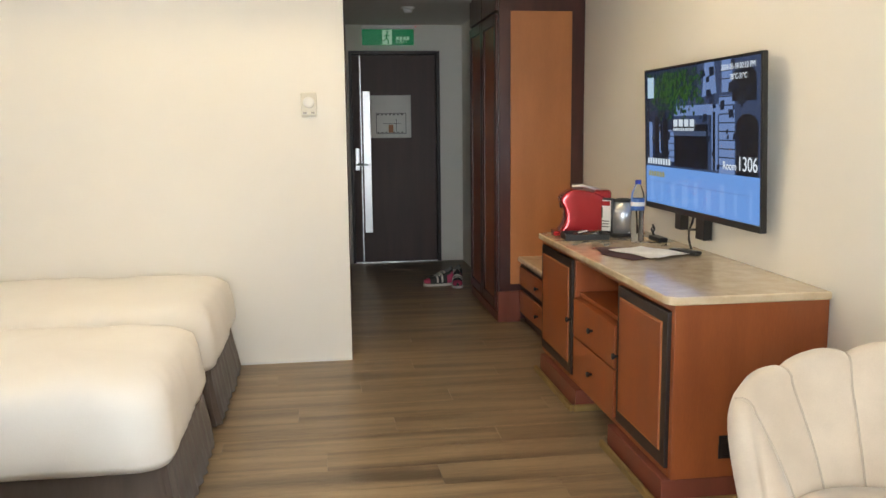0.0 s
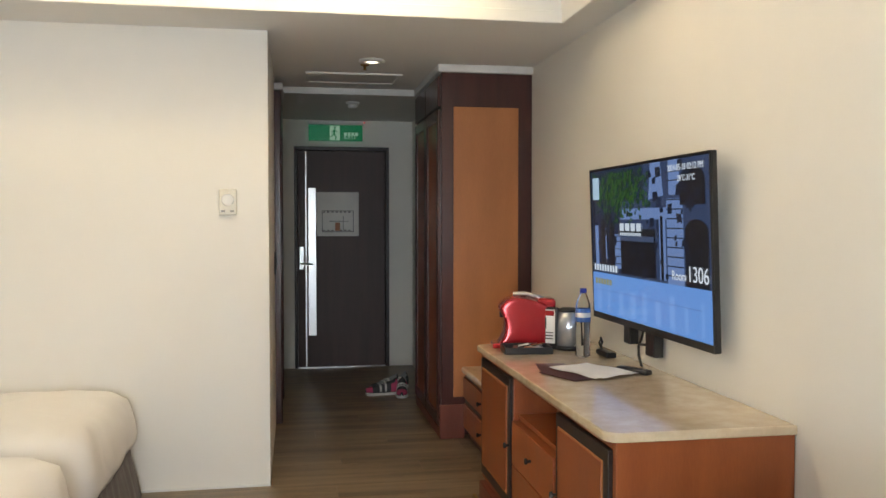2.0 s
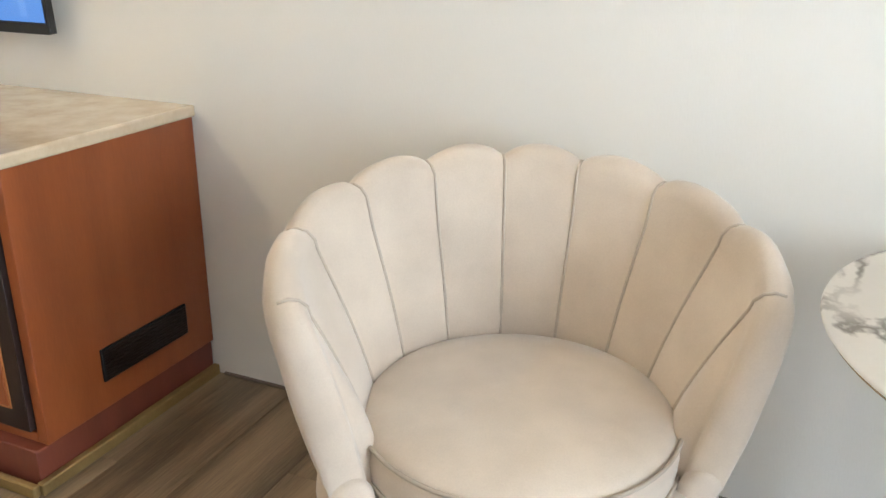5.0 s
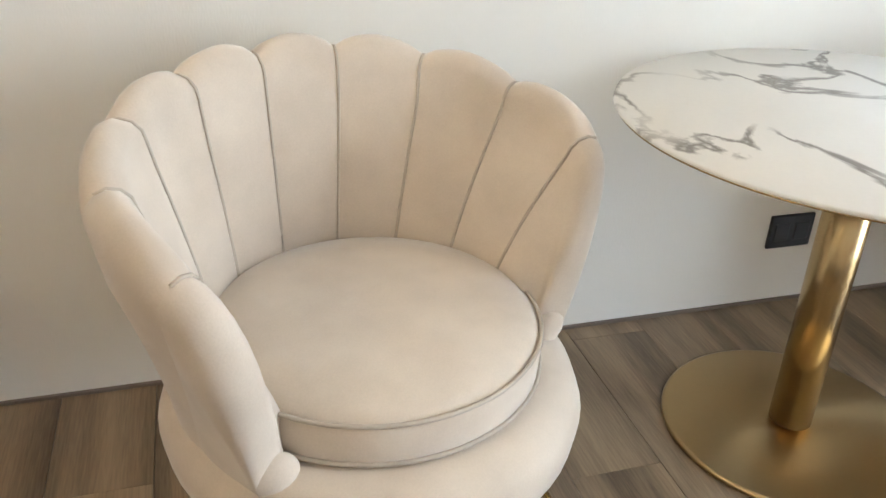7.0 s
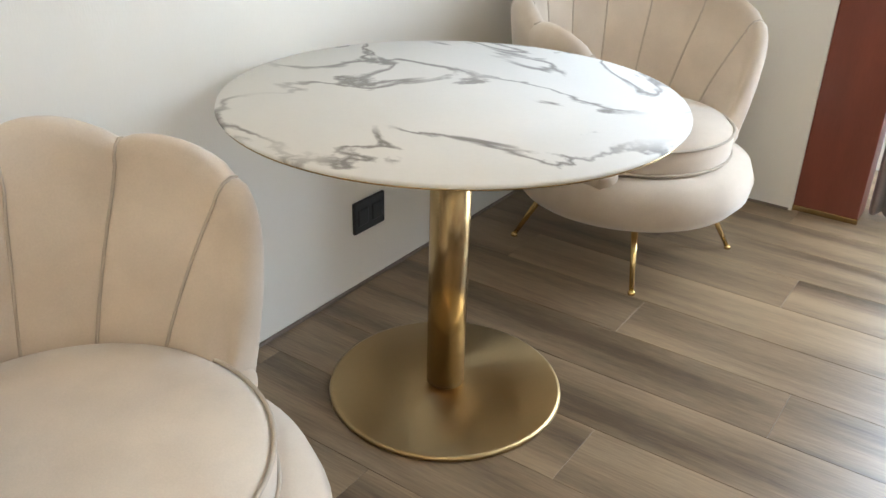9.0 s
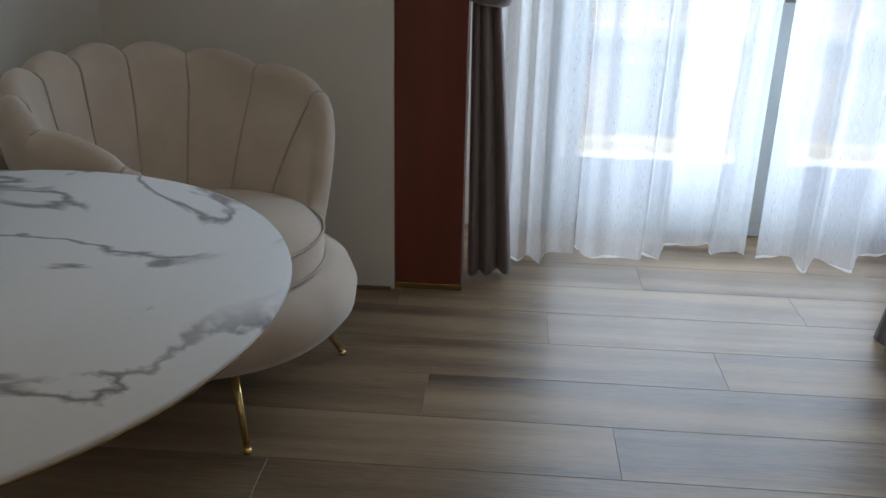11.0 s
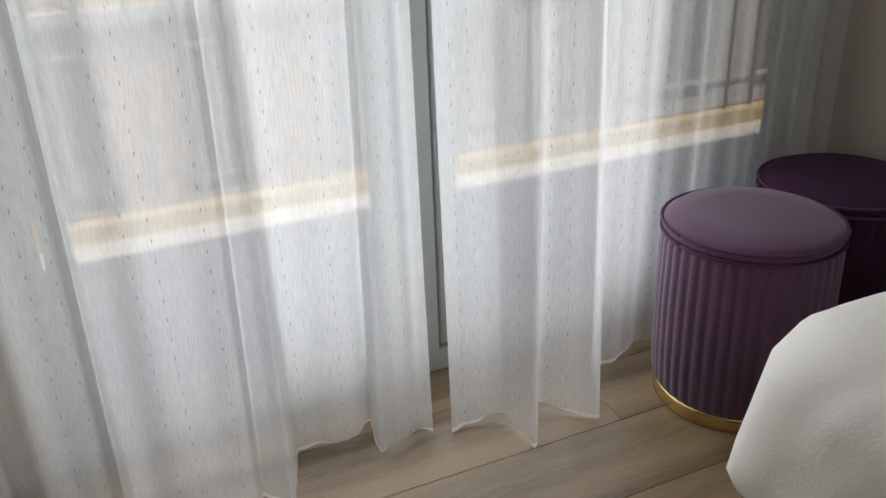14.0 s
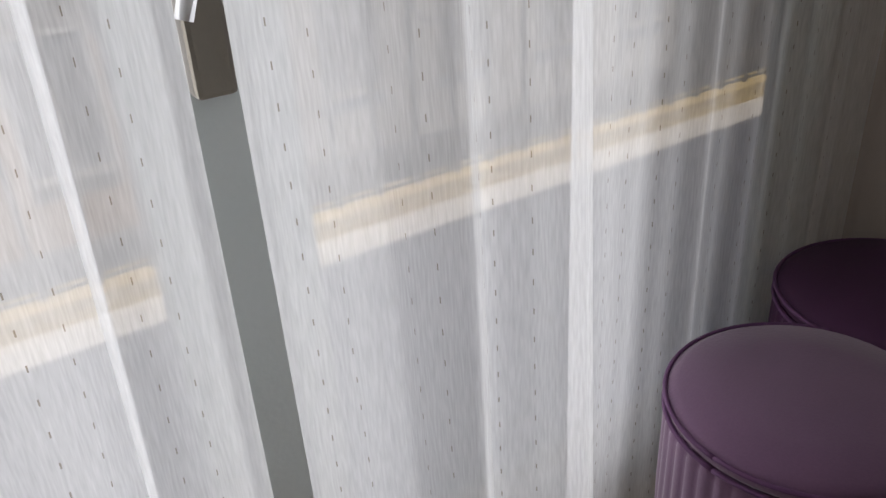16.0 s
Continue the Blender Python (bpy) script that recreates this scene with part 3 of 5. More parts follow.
# ---- beds ----
def bed_rings(x0, x1, y0, y1, rings, n=96, wrinkle=0.0, seed=0.0, pleat=0.0):
    """Loft of rounded rectangles; rings: (z, outset, corner radius)."""
    bm = bmesh.new()
    rows = []
    for z, o, r in rings:
        hx, hy = (x1 - x0) / 2 + o, (y1 - y0) / 2 + o
        r = min(r, hx, hy)
        row = []
        segs = [(hx - r, hy - r, 0), (-hx + r, hy - r, 90), (-hx + r, -hy + r, 180), (hx - r, -hy + r, 270)]
        pts = []
        for k, (cx, cy, a0) in enumerate(segs):
            for i in range(7):
                a = radians(a0 + 15 * i)
                pts.append((cx + r * math.cos(a), cy + r * math.sin(a)))
            nx, ny, na = segs[(k + 1) % 4]
            ax, ay = pts[-1]
            bx, by = nx + r * math.cos(radians(na)), ny + r * math.sin(radians(na))
            for i in range(1, n // 4):
                t = i / (n // 4)
                pts.append((ax + (bx - ax) * t, ay + (by - ay) * t))
        for i, (px, py) in enumerate(pts):
            q = Vector((px * 3 + seed, py * 3, z * 5))
            d = 0.7 * wrinkle * noise.noise(q * 1.4) + 0.5 * wrinkle * noise.noise(q * 3.7) + 0.2 * wrinkle * noise.noise(q * 9)
            if pleat:
                d += pleat * math.sin(i * 1.9) * (1 - z / 0.33)
            l = math.hypot(px, py) or 1
            row.append(bm.verts.new(((x0 + x1) / 2 + px * (1 + d / l), (y0 + y1) / 2 + py * (1 + d / l), z + 0.5 * d * (1 if o < -0.03 else 0.3))))
        rows.append(row)
    for a, b in zip(rows, rows[1:]):
        for i in range(len(a)):
            bm.faces.new((a[i], a[(i + 1) % len(a)], b[(i + 1) % len(a)], b[i]))
    bm.faces.new(rows[-1])
    bm.faces.new(rows[0][::-1])
    return bm


def bed(y0, y1, label, seed, top=0.57, low=0.27, xf=-2.36, corner=1.0, wrinkle=0.022):
    b = thing("bed", label, "bed", "beds along the wall")
    part("bed_skirt", bed_rings(X_LEFT + 0.12, xf + 0.005, y0 + 0.04, y1 - 0.04, [(0.004, 0.05, 0.06), (0.1, 0.035, 0.05), (0.22, 0.015, 0.04), (0.33, 0.0, 0.04)], 120, 0.012, seed, 0.012), SKIRT, b, "brown gathered fabric skirt", True)
    t = top
    rings = [(low + 0.02, 0.0, 0.09), (low, 0.028, 0.10), (low + 0.03, 0.042, 0.11), (low + 0.07, 0.042, 0.12), (low + 0.12, 0.037, 0.13), (t - 0.10, 0.028, 0.15), (t - 0.05, 0.012, 0.16), (t - 0.02, -0.03, 0.16), (t - 0.004, -0.08, 0.15), (t, -0.16, 0.14), (t + 0.006, -0.3, 0.1), (t + 0.008, -0.42, 0.05)]
    part("duvet", bed_rings(X_LEFT + 0.1, xf, y0, y1, [(z, o, r * corner) for z, o, r in rings], 220, wrinkle, seed), LINEN, b, "plump white duvet", True)
    part("headboard", box((X_LEFT + 0.005, y0 - 0.02, 0.1), (X_LEFT + 0.08, y1 + 0.02, 1.05), 0.02), CHERRY, b, "", False)
    part("pillow", bed_rings(X_LEFT + 0.12, X_LEFT + 0.55, (y0 + y1) / 2 - 0.34, (y0 + y1) / 2 + 0.34, [(t + 0.0, -0.06, 0.1), (t + 0.06, 0.0, 0.12), (t + 0.12, -0.05, 0.12), (t + 0.145, -0.14, 0.06)], 60, 0.01, seed + 5), LINEN, b, "white pillow", True)
    return b


bed(1.12, 2.13, "single bed with white duvet beside the pier wall", 1.0)
bed(0.0, 0.93, "single bed with white duvet and brown skirt", 7.0)
bed(-1.85, -0.85, "single bed with a smooth white duvet", 13.0)
bed(-3.40, -2.35, "single bed with white duvet near the window", 21.0, 0.5, 0.2, -2.315, 0.75, 0.024)


# ---- desk ----
def knob(parent, x, y, z):
    part("knob", lathe([(0, 0), (0.006, 0), (0.006, 0.012), (0.013, 0.018), (0.012, 0.026), (0, 0.029)], 14), BLACK, parent, "dark metal knob", True).matrix_local = pose(x, y, z, 0, -90, 0)


def desk():
    d = thing("sideboard", "cherry wood sideboard with dark inlay and open niche", "sideboard")
    d.scale = (1, 1, 1.043)
    XF = -0.587
    for nm, lo, hi in (("side_panel", (XF, 0.0, 0.10), (-0.005, 0.03, 0.716)), ("side_panel", (XF, 1.79, 0.10), (-0.005, 1.82, 0.716)),
                       ("bottom_board", (XF, 0.03, 0.10), (-0.005, 1.79, 0.125)), ("top_rail", (XF, 0.03, 0.69), (-0.005, 1.79, 0.716)),
                       ("divider", (XF, 0.555, 0.125), (-0.005, 0.58, 0.69)), ("divider", (XF, 1.185, 0.125), (-0.005, 1.21, 0.69)),
                       ("back_panel", (-0.03, 0.03, 0.125), (-0.006, 1.79, 0.69)), ("niche_shelf", (XF + 0.02, 0.58, 0.52), (-0.03, 1.185, 0.54))):
        part(nm, box(lo, hi, 0.002), CHERRY, d)
    for y0, y1, ky in ((0.035, 0.552, 0.54), (1.213, 1.787, 1.225)):
        dr = part("door", box((XF - 0.012, y0, 0.13), (XF + 0.006, y1, 0.686), 0.002), BLACKTRIM, d, "black-brown bordered door")
        part("panel", box((XF - 0.018, y0 + 0.05, 0.185), (XF - 0.004, y1 - 0.035, 0.64), 0.003), CHERRY, dr, "cherry veneer panel")
        part("inlay", boxes([((XF - 0.015, y0 + 0.045, 0.18), (XF - 0.011, y1 - 0.03, 0.185)), ((XF - 0.015, y0 + 0.045, 0.64), (XF - 0.011, y1 - 0.03, 0.645)),
                             ((XF - 0.015, y0 + 0.045, 0.185), (XF - 0.011, y0 + 0.05, 0.64)), ((XF - 0.015, y1 - 0.035, 0.185), (XF - 0.011, y1 - 0.03, 0.64))]), CHERRY_L, dr)
        knob(dr, XF - 0.012, ky, 0.40)
    for z0, z1 in ((0.335, 0.515), (0.128, 0.328)):
        dw = part("drawer", box((XF - 0.012, 0.585, z0), (XF + 0.3, 1.18, z1), 0.003), CHERRY, d)
        knob(dw, XF - 0.012, 0.88, (z0 + z1) / 2)
    for y0, y1 in ((0.006, 0.60), (1.07, 1.75)):
        pl = part("plinth", box((XF - 0.03, y0, 0.0), (-0.006, y1, 0.098), 0.004), REDWOOD, d, "red-brown plinth block")
        part("edge_strip", boxes([((XF - 0.062, y0 - 0.012, 0.0), (XF - 0.044, y1 + 0.012, 0.03)), ((XF - 0.044, y0 - 0.022, 0.0), (-0.006, y0 - 0.001, 0.03))], 0.003), GOLDSTRIP, pl, "worn gold edging strip")
    v = part("vent", box((-0.408, -0.006, 0.168), (-0.108, 0.004, 0.25), 0.002), BLACK, d, "black ventilation grille")
    for i in range(11):
        part("slat", box((-0.402, -0.010, 0.173 + i * 0.0068), (-0.114, -0.004, 0.1765 + i * 0.0068)), BLACKTRIM, v)
    top = box((-0.62, -0.012, 0.7472), (-0.003, 1.835, 0.778))
    vert = [e for e in top.edges if abs(e.verts[0].co.z - e.verts[1].co.z) > 0.02 and e.verts[0].co.x < -0.3]
    bmesh.ops.bevel(top, geom=vert, offset=0.05, segments=5, affect="EDGES", profile=0.5)
    bmesh.ops.bevel(top, geom=[e for e in top.edges], offset=0.006, segments=2, affect="EDGES", profile=0.5)
    tagged(part("worktop", top, STONE), "polished cream stone top on the sideboard", "worktop")


desk()


def bench():
    d = thing("luggage_bench", "low cherry chest with dark banded drawers", "chest")
    part("body", box((-0.45, 1.87, 0.06), (-0.005, 2.94, 0.43), 0.003), BLACKTRIM, d)
    for z0, z1 in ((0.085, 0.235), (0.275, 0.405)):
        dw = part("drawer", box((-0.465, 1.89, z0), (-0.45, 2.92, z1), 0.004), CHERRY, d)
        knob(dw, -0.465, 2.4, (z0 + z1) / 2)
    part("plinth", box((-0.42, 1.89, 0), (-0.01, 2.93, 0.06), 0.003), DARKWOOD, d)
    part("top", box((-0.475, 1.86, 0.43), (-0.004, 2.945, 0.47), 0.015, 3), STONE, d, "cream stone top")


bench()


# ---- wardrobe ----
def wardrobe():
    w = thing("wardrobe", "tall dark mahogany wardrobe with honey side panel", "wardrobe")
    X0, Y0, Y1, H = -0.60, 2.96, 4.045, 2.352
    part("body", box((X0, Y0, 0.02), (-0.003, Y1, H), 0.003), DARKWOOD, w)
    part("side_panel", box((-0.522, Y0 - 0.008, 0.27), (-0.095, Y0 + 0.01, 2.135), 0.003), CHERRY_L, w, "honey cherry side panel")
    part("plinth", boxes([((X0 - 0.012, Y0 - 0.012, 0), (-0.45, Y0 + 0.02, 0.22)), ((X0 - 0.012, Y0 + 0.02, 0), (X0 + 0.02, Y1 - 0.01, 0.06))], 0.003), REDWOOD, w, "red-brown plinth")
    n = 2
    for i in range(n):
        a = Y0 + 0.03 + i * (Y1 - Y0 - 0.05) / n
        b = a + (Y1 - Y0 - 0.05) / n - 0.012
        dr = part("door", boxes([((X0 - 0.022, a, 0.08), (X0 + 0.005, a + 0.06, 2.12)), ((X0 - 0.022, b - 0.06, 0.08), (X0 + 0.005, b, 2.12)),
                                 ((X0 - 0.022, a + 0.06, 0.08), (X0 + 0.005, b - 0.06, 0.15)), ((X0 - 0.022, a + 0.06, 2.05), (X0 + 0.005, b - 0.06, 2.12))], 0.005), DARKWOOD, w)
        part("panel", box((X0 - 0.010, a + 0.06, 0.15), (X0 + 0.004, b - 0.06, 2.05), 0.004), CHERRY, dr, "inset cherry panel")
        part("top_door", box((X0 - 0.02, a, 2.14), (X0 + 0.005, b, 2.33), 0.004), DARKWOOD, w)


wardrobe()
structure("trim_wardrobe", boxes([((-0.625, 2.935, 2.353), (-0.002, 2.96, ZC + 0.001)), ((-0.625, 2.96, 2.353), (-0.6, 4.024, ZC + 0.001)), ((-0.6, 2.96, 2.353), (-0.002, 4.05, ZC + 0.001))], 0.003), WHITEPL, "white crown moulding over the wardrobe")


# ---- entrance ----
def entrance():
    d = thing("door_1", "dark veneered entrance door with long steel pull strip", "door")
    d["kind"] = "structure"
    part("door_frame", boxes([((-1.53, Y_DOOR - 0.03, 0), (-1.50, Y_DOOR + 0.12, 2.11)), ((-0.665, Y_DOOR - 0.03, 0), (-0.63, Y_DOOR + 0.12, 2.11)), ((-1.50, Y_DOOR - 0.03, 2.075), (-0.665, Y_DOOR + 0.12, 2.11))], 0.003), DOORFRAME, d)
    lf = part("leaf", box((-1.498, Y_DOOR + 0.01, 0.008), (-0.667, Y_DOOR + 0.055, 2.073), 0.002), DOORVENEER, d)
    part("steel_line", box((-1.425, Y_DOOR + 0.004, 0.01), (-1.415, Y_DOOR + 0.012, 2.07)), CHROME, lf)
    part("pull_strip", box((-1.40, Y_DOOR - 0.002, 0.31), (-1.325, Y_DOOR + 0.014, 1.72), 0.003), CHROME, lf, "long brushed steel strip")
    hp = part("lock_plate", box((-1.487, Y_DOOR - 0.01, 0.94), (-1.44, Y_DOOR + 0.012, 1.16), 0.006), CHROME, lf, "satin steel lock plate")
    part("handle", tube([(-1.463, Y_DOOR - 0.008, 1.0), (-1.463, Y_DOOR - 0.055, 1.0), (-1.45, Y_DOOR - 0.062, 1.0), (-1.36, Y_DOOR - 0.062, 0.995)], 0.009, 8), CHROME, hp, "", True)
    part("threshold", box((-1.498, Y_DOOR - 0.012, 0.0), (-0.667, Y_DOOR + 0.06, 0.007)), CHROME, d)
    s = thing("evacuation_plan", "framed pale evacuation plan on the entrance door", "sign")
    part("plate", box((-1.32, Y_DOOR - 0.004, 1.26), (-0.92, Y_DOOR + 0.009, 1.68), 0.002), PAPER, s)
    part("plan_outline", boxes([((-1.27, Y_DOOR - 0.007, 1.50), (-0.97, Y_DOOR - 0.003, 1.505)), ((-1.27, Y_DOOR - 0.007, 1.30), (-0.97, Y_DOOR - 0.003, 1.305)), ((-1.27, Y_DOOR - 0.007, 1.305), (-1.265, Y_DOOR - 0.003, 1.5)), ((-0.975, Y_DOOR - 0.007, 1.305), (-0.97, Y_DOOR - 0.003, 1.5)),
                                ((-1.2, Y_DOOR - 0.007, 1.4), (-1.02, Y_DOOR - 0.003, 1.404)), ((-1.07, Y_DOOR - 0.007, 1.305), (-1.066, Y_DOOR - 0.003, 1.45))] +
                               [((-1.26 + i * 0.04, Y_DOOR - 0.007, 1.485), (-1.24 + i * 0.04, Y_DOOR - 0.003, 1.496)) for i in range(7)] + [((-1.26 + i * 0.04, Y_DOOR - 0.007, 1.31), (-1.24 + i * 0.04, Y_DOOR - 0.003, 1.32)) for i in range(7)]), BLACKTRIM, s)
    part("marked_room", box((-1.145, Y_DOOR - 0.008, 1.31), (-1.10, Y_DOOR - 0.004, 1.39)), CHERRY_L, s, "orange marked room")
    for x in (-1.31, -0.93):
        part("screw", lathe([(0, 0), (0.008, 0), (0.006, 0.004), (0, 0.005)], 10), CHROME, s).matrix_local = pose(x, Y_DOOR - 0.004, 1.27, 90)
    e = thing("exit_sign", "green emergency exit sign with white lamp housing", "sign", m=pose(0, 0, 0.008))
    part("housing", box((-1.40, Y_DOOR - 0.09, 2.305), (-0.875, Y_DOOR + 0.001, 2.345), 0.006), WHITEPL, e)
    part("green_panel", box((-1.392, Y_DOOR - 0.055, 2.155), (-0.885, Y_DOOR - 0.025, 2.304), 0.003), GREEN, e)
    yy = Y_DOOR - 0.0585
    part("doorway", box((-1.195, yy, 2.16), (-1.10, yy + 0.004, 2.298)), SIGNWHITE, e, "pale doorway symbol")
    fig = bmesh.new()
    for a, b, r in (((-1.15, 2.262), (-1.155, 2.218), 0.008), ((-1.155, 2.218), (-1.135, 2.195), 0.006), ((-1.135, 2.195), (-1.14, 2.165), 0.006), ((-1.155, 2.218), (-1.175, 2.2), 0.006), ((-1.175, 2.2), (-1.195, 2.195), 0.005), ((-1.15, 2.255), (-1.125, 2.24), 0.005), ((-1.15, 2.255), (-1.178, 2.235), 0.005)):
        tube([(a[0], yy - 0.001, a[1]), (b[0], yy - 0.001, b[1])], r, 6, fig)
    lathe([(0, -0.011), (0.008, -0.008), (0.011, 0), (0.008, 0.008), (0, 0.011)], 10, fig, (0, 0))
    for v in fig.verts[-32:]:
        v.co = Vector((v.co.x - 1.146, v.co.y * 0.2 + yy - 0.001, v.co.z + 2.28))
    part("running_symbol", fig, GREEN, e, "green running symbol")
    part("characters", boxes([((-1.06 + i * 0.035, yy, 2.205), (-1.035 + i * 0.035, yy + 0.003, 2.235)) for i in range(4)]), SIGNWHITE, e, "small pale characters")
    text_part("EXIT", 0.05, pose(-1.06, yy, 2.165, 90, 0, 0), SIGNWHITE, e, "lettering", 1.15)
    part("red_lamp", lathe([(0, 0), (0.006, 0), (0.006, 0.004), (0, 0.006)], 10), REDLED, e).matrix_local = pose(-0.868, Y_DOOR - 0.05, 2.33, 90)
    b = thing("door_2", "dark wooden bathroom door frame in the corridor", "door")
    b["kind"] = "structure"
    part("door_frame", boxes([((X_COR - 0.10, 3.55, 0), (X_COR + 0.045, 3.64, 2.30)), ((X_COR - 0.10, 4.36, 0), (X_COR + 0.045, 4.45, 2.30)), ((X_COR - 0.10, 3.64, 2.05), (X_COR + 0.045, 4.36, 2.30))], 0.006), DARKWOOD, b)
    part("crown", box((X_COR - 0.002, 3.53, 2.301), (X_COR + 0.06, 4.02, 2.35), 0.004), WHITEPL, b, "white crown strip")
    part("leaf", box((X_COR - 0.08, 3.641, 0.01), (X_COR - 0.035, 4.359, 2.049), 0.003), DARKWOOD, b)
    sw = thing("switch_panel", "black switch panel on the corridor wall", "switch")
    part("plate", box((X_COR - 0.001, 3.35, 1.05), (X_COR + 0.012, 3.45, 1.20), 0.004), BLACK, sw)
    part("rocker", box((X_COR + 0.011, 3.37, 1.08), (X_COR + 0.016, 3.43, 1.17), 0.003), BLACK, sw)


entrance()


def small_fixtures():
    t = thing("thermostat", "ivory wall thermostat with a round dial", "thermostat")
    part("plate", box((-1.912, Y_PIER - 0.022, 1.437), (-1.822, Y_PIER + 0.001, 1.572), 0.006), IVORY, t)
    part("dial", lathe([(0, 0), (0.032, 0), (0.03, 0.012), (0.027, 0.014), (0, 0.014)], 28), WHITEPL, t, "round white dial", True).matrix_local = pose(-1.867, Y_PIER - 0.021, 1.515, 90)
    for x in (-1.89, -1.845):
        part("slider", box((x - 0.01, Y_PIER - 0.027, 1.452), (x + 0.01, Y_PIER - 0.02, 1.462), 0.001), GREY_METAL, t)
    l = thing("downlight_fitting", "round recessed ceiling downlight, switched on", "ceiling lamp")
    part("ring", lathe([(0.04, -0.002), (0.075, -0.002), (0.082, -0.012), (0.05, -0.02), (0.04, -0.012), (0.04, -0.002)], 32), WHITEPL, l, "", True).matrix_local = pose(-1.05, 2.885, ZC + 0.002)
    part("bulb", lathe([(0, -0.018), (0.03, -0.014), (0.038, -0.004), (0, -0.002)], 24), LAMPW, l, "glowing bulb", True).matrix_local = pose(-1.05, 2.885, ZC)
    s = thing("sprinkler", "small brass ceiling sprinkler", "sprinkler")
    part("base", lathe([(0, 0), (0.03, 0), (0.028, -0.006), (0.01, -0.01), (0.008, -0.03), (0, -0.03)], 16), BRASS, s, "", True).matrix_local = pose(-1.08, 3.05, ZC + 0.001)
    part("deflector", lathe([(0, -0.034), (0.014, -0.034), (0.014, -0.031), (0, -0.031)], 12), BRASS, s).matrix_local = pose(-1.08, 3.05, ZC)
    v = thing("ceiling_vent", "flat pale ceiling access panel with slim frame", "vent")
    part("frame", boxes([((-1.45, 3.35, ZC - 0.012), (-0.80, 3.38, ZC + 0.001)), ((-1.45, 3.72, ZC - 0.012), (-0.80, 3.75, ZC + 0.001)), ((-1.45, 3.38, ZC - 0.012), (-1.42, 3.72, ZC + 0.001)), ((-0.83, 3.38, ZC - 0.012), (-0.80, 3.72, ZC + 0.001))], 0.002), WHITEPL, v)
    part("panel", box((-1.42, 3.38, ZC - 0.006), (-0.83, 3.72, ZC + 0.001)), CEIL, v)
    d = thing("smoke_detector", "white round smoke detector on the ceiling", "smoke detector")
    part("base", lathe([(0, 0), (0.055, 0), (0.055, -0.015), (0.045, -0.02), (0, -0.02)], 28), WHITEPL, d, "", True).matrix_local = pose(-1.06, 4.5, 2.364)
    part("chamber", lathe([(0, -0.02), (0.04, -0.02), (0.036, -0.045), (0.02, -0.052), (0, -0.052)], 28), WHITEPL, d, "", True).matrix_local = pose(-1.06, 4.5, 2.364)
    t2 = thing("tray_lamp", "long glowing ceiling tray lamp", "ceiling lamp")
    part("tube", box((-3.4, 1.46, 2.585), (-0.66, 1.53, 2.622), 0.01), SLOT, t2)
    p = thing("wall_socket", "black double wall socket under the table", "socket")
    part("plate", box((-0.010, -2.325, 0.168), (0.001, -2.195, 0.262), 0.004), BLACK, p)
    for y in (-2.29, -2.23):
        part("insert", box((-0.013, y - 0.022, 0.19), (-0.008, y + 0.022, 0.24), 0.003), BLACK, p)


small_fixtures()


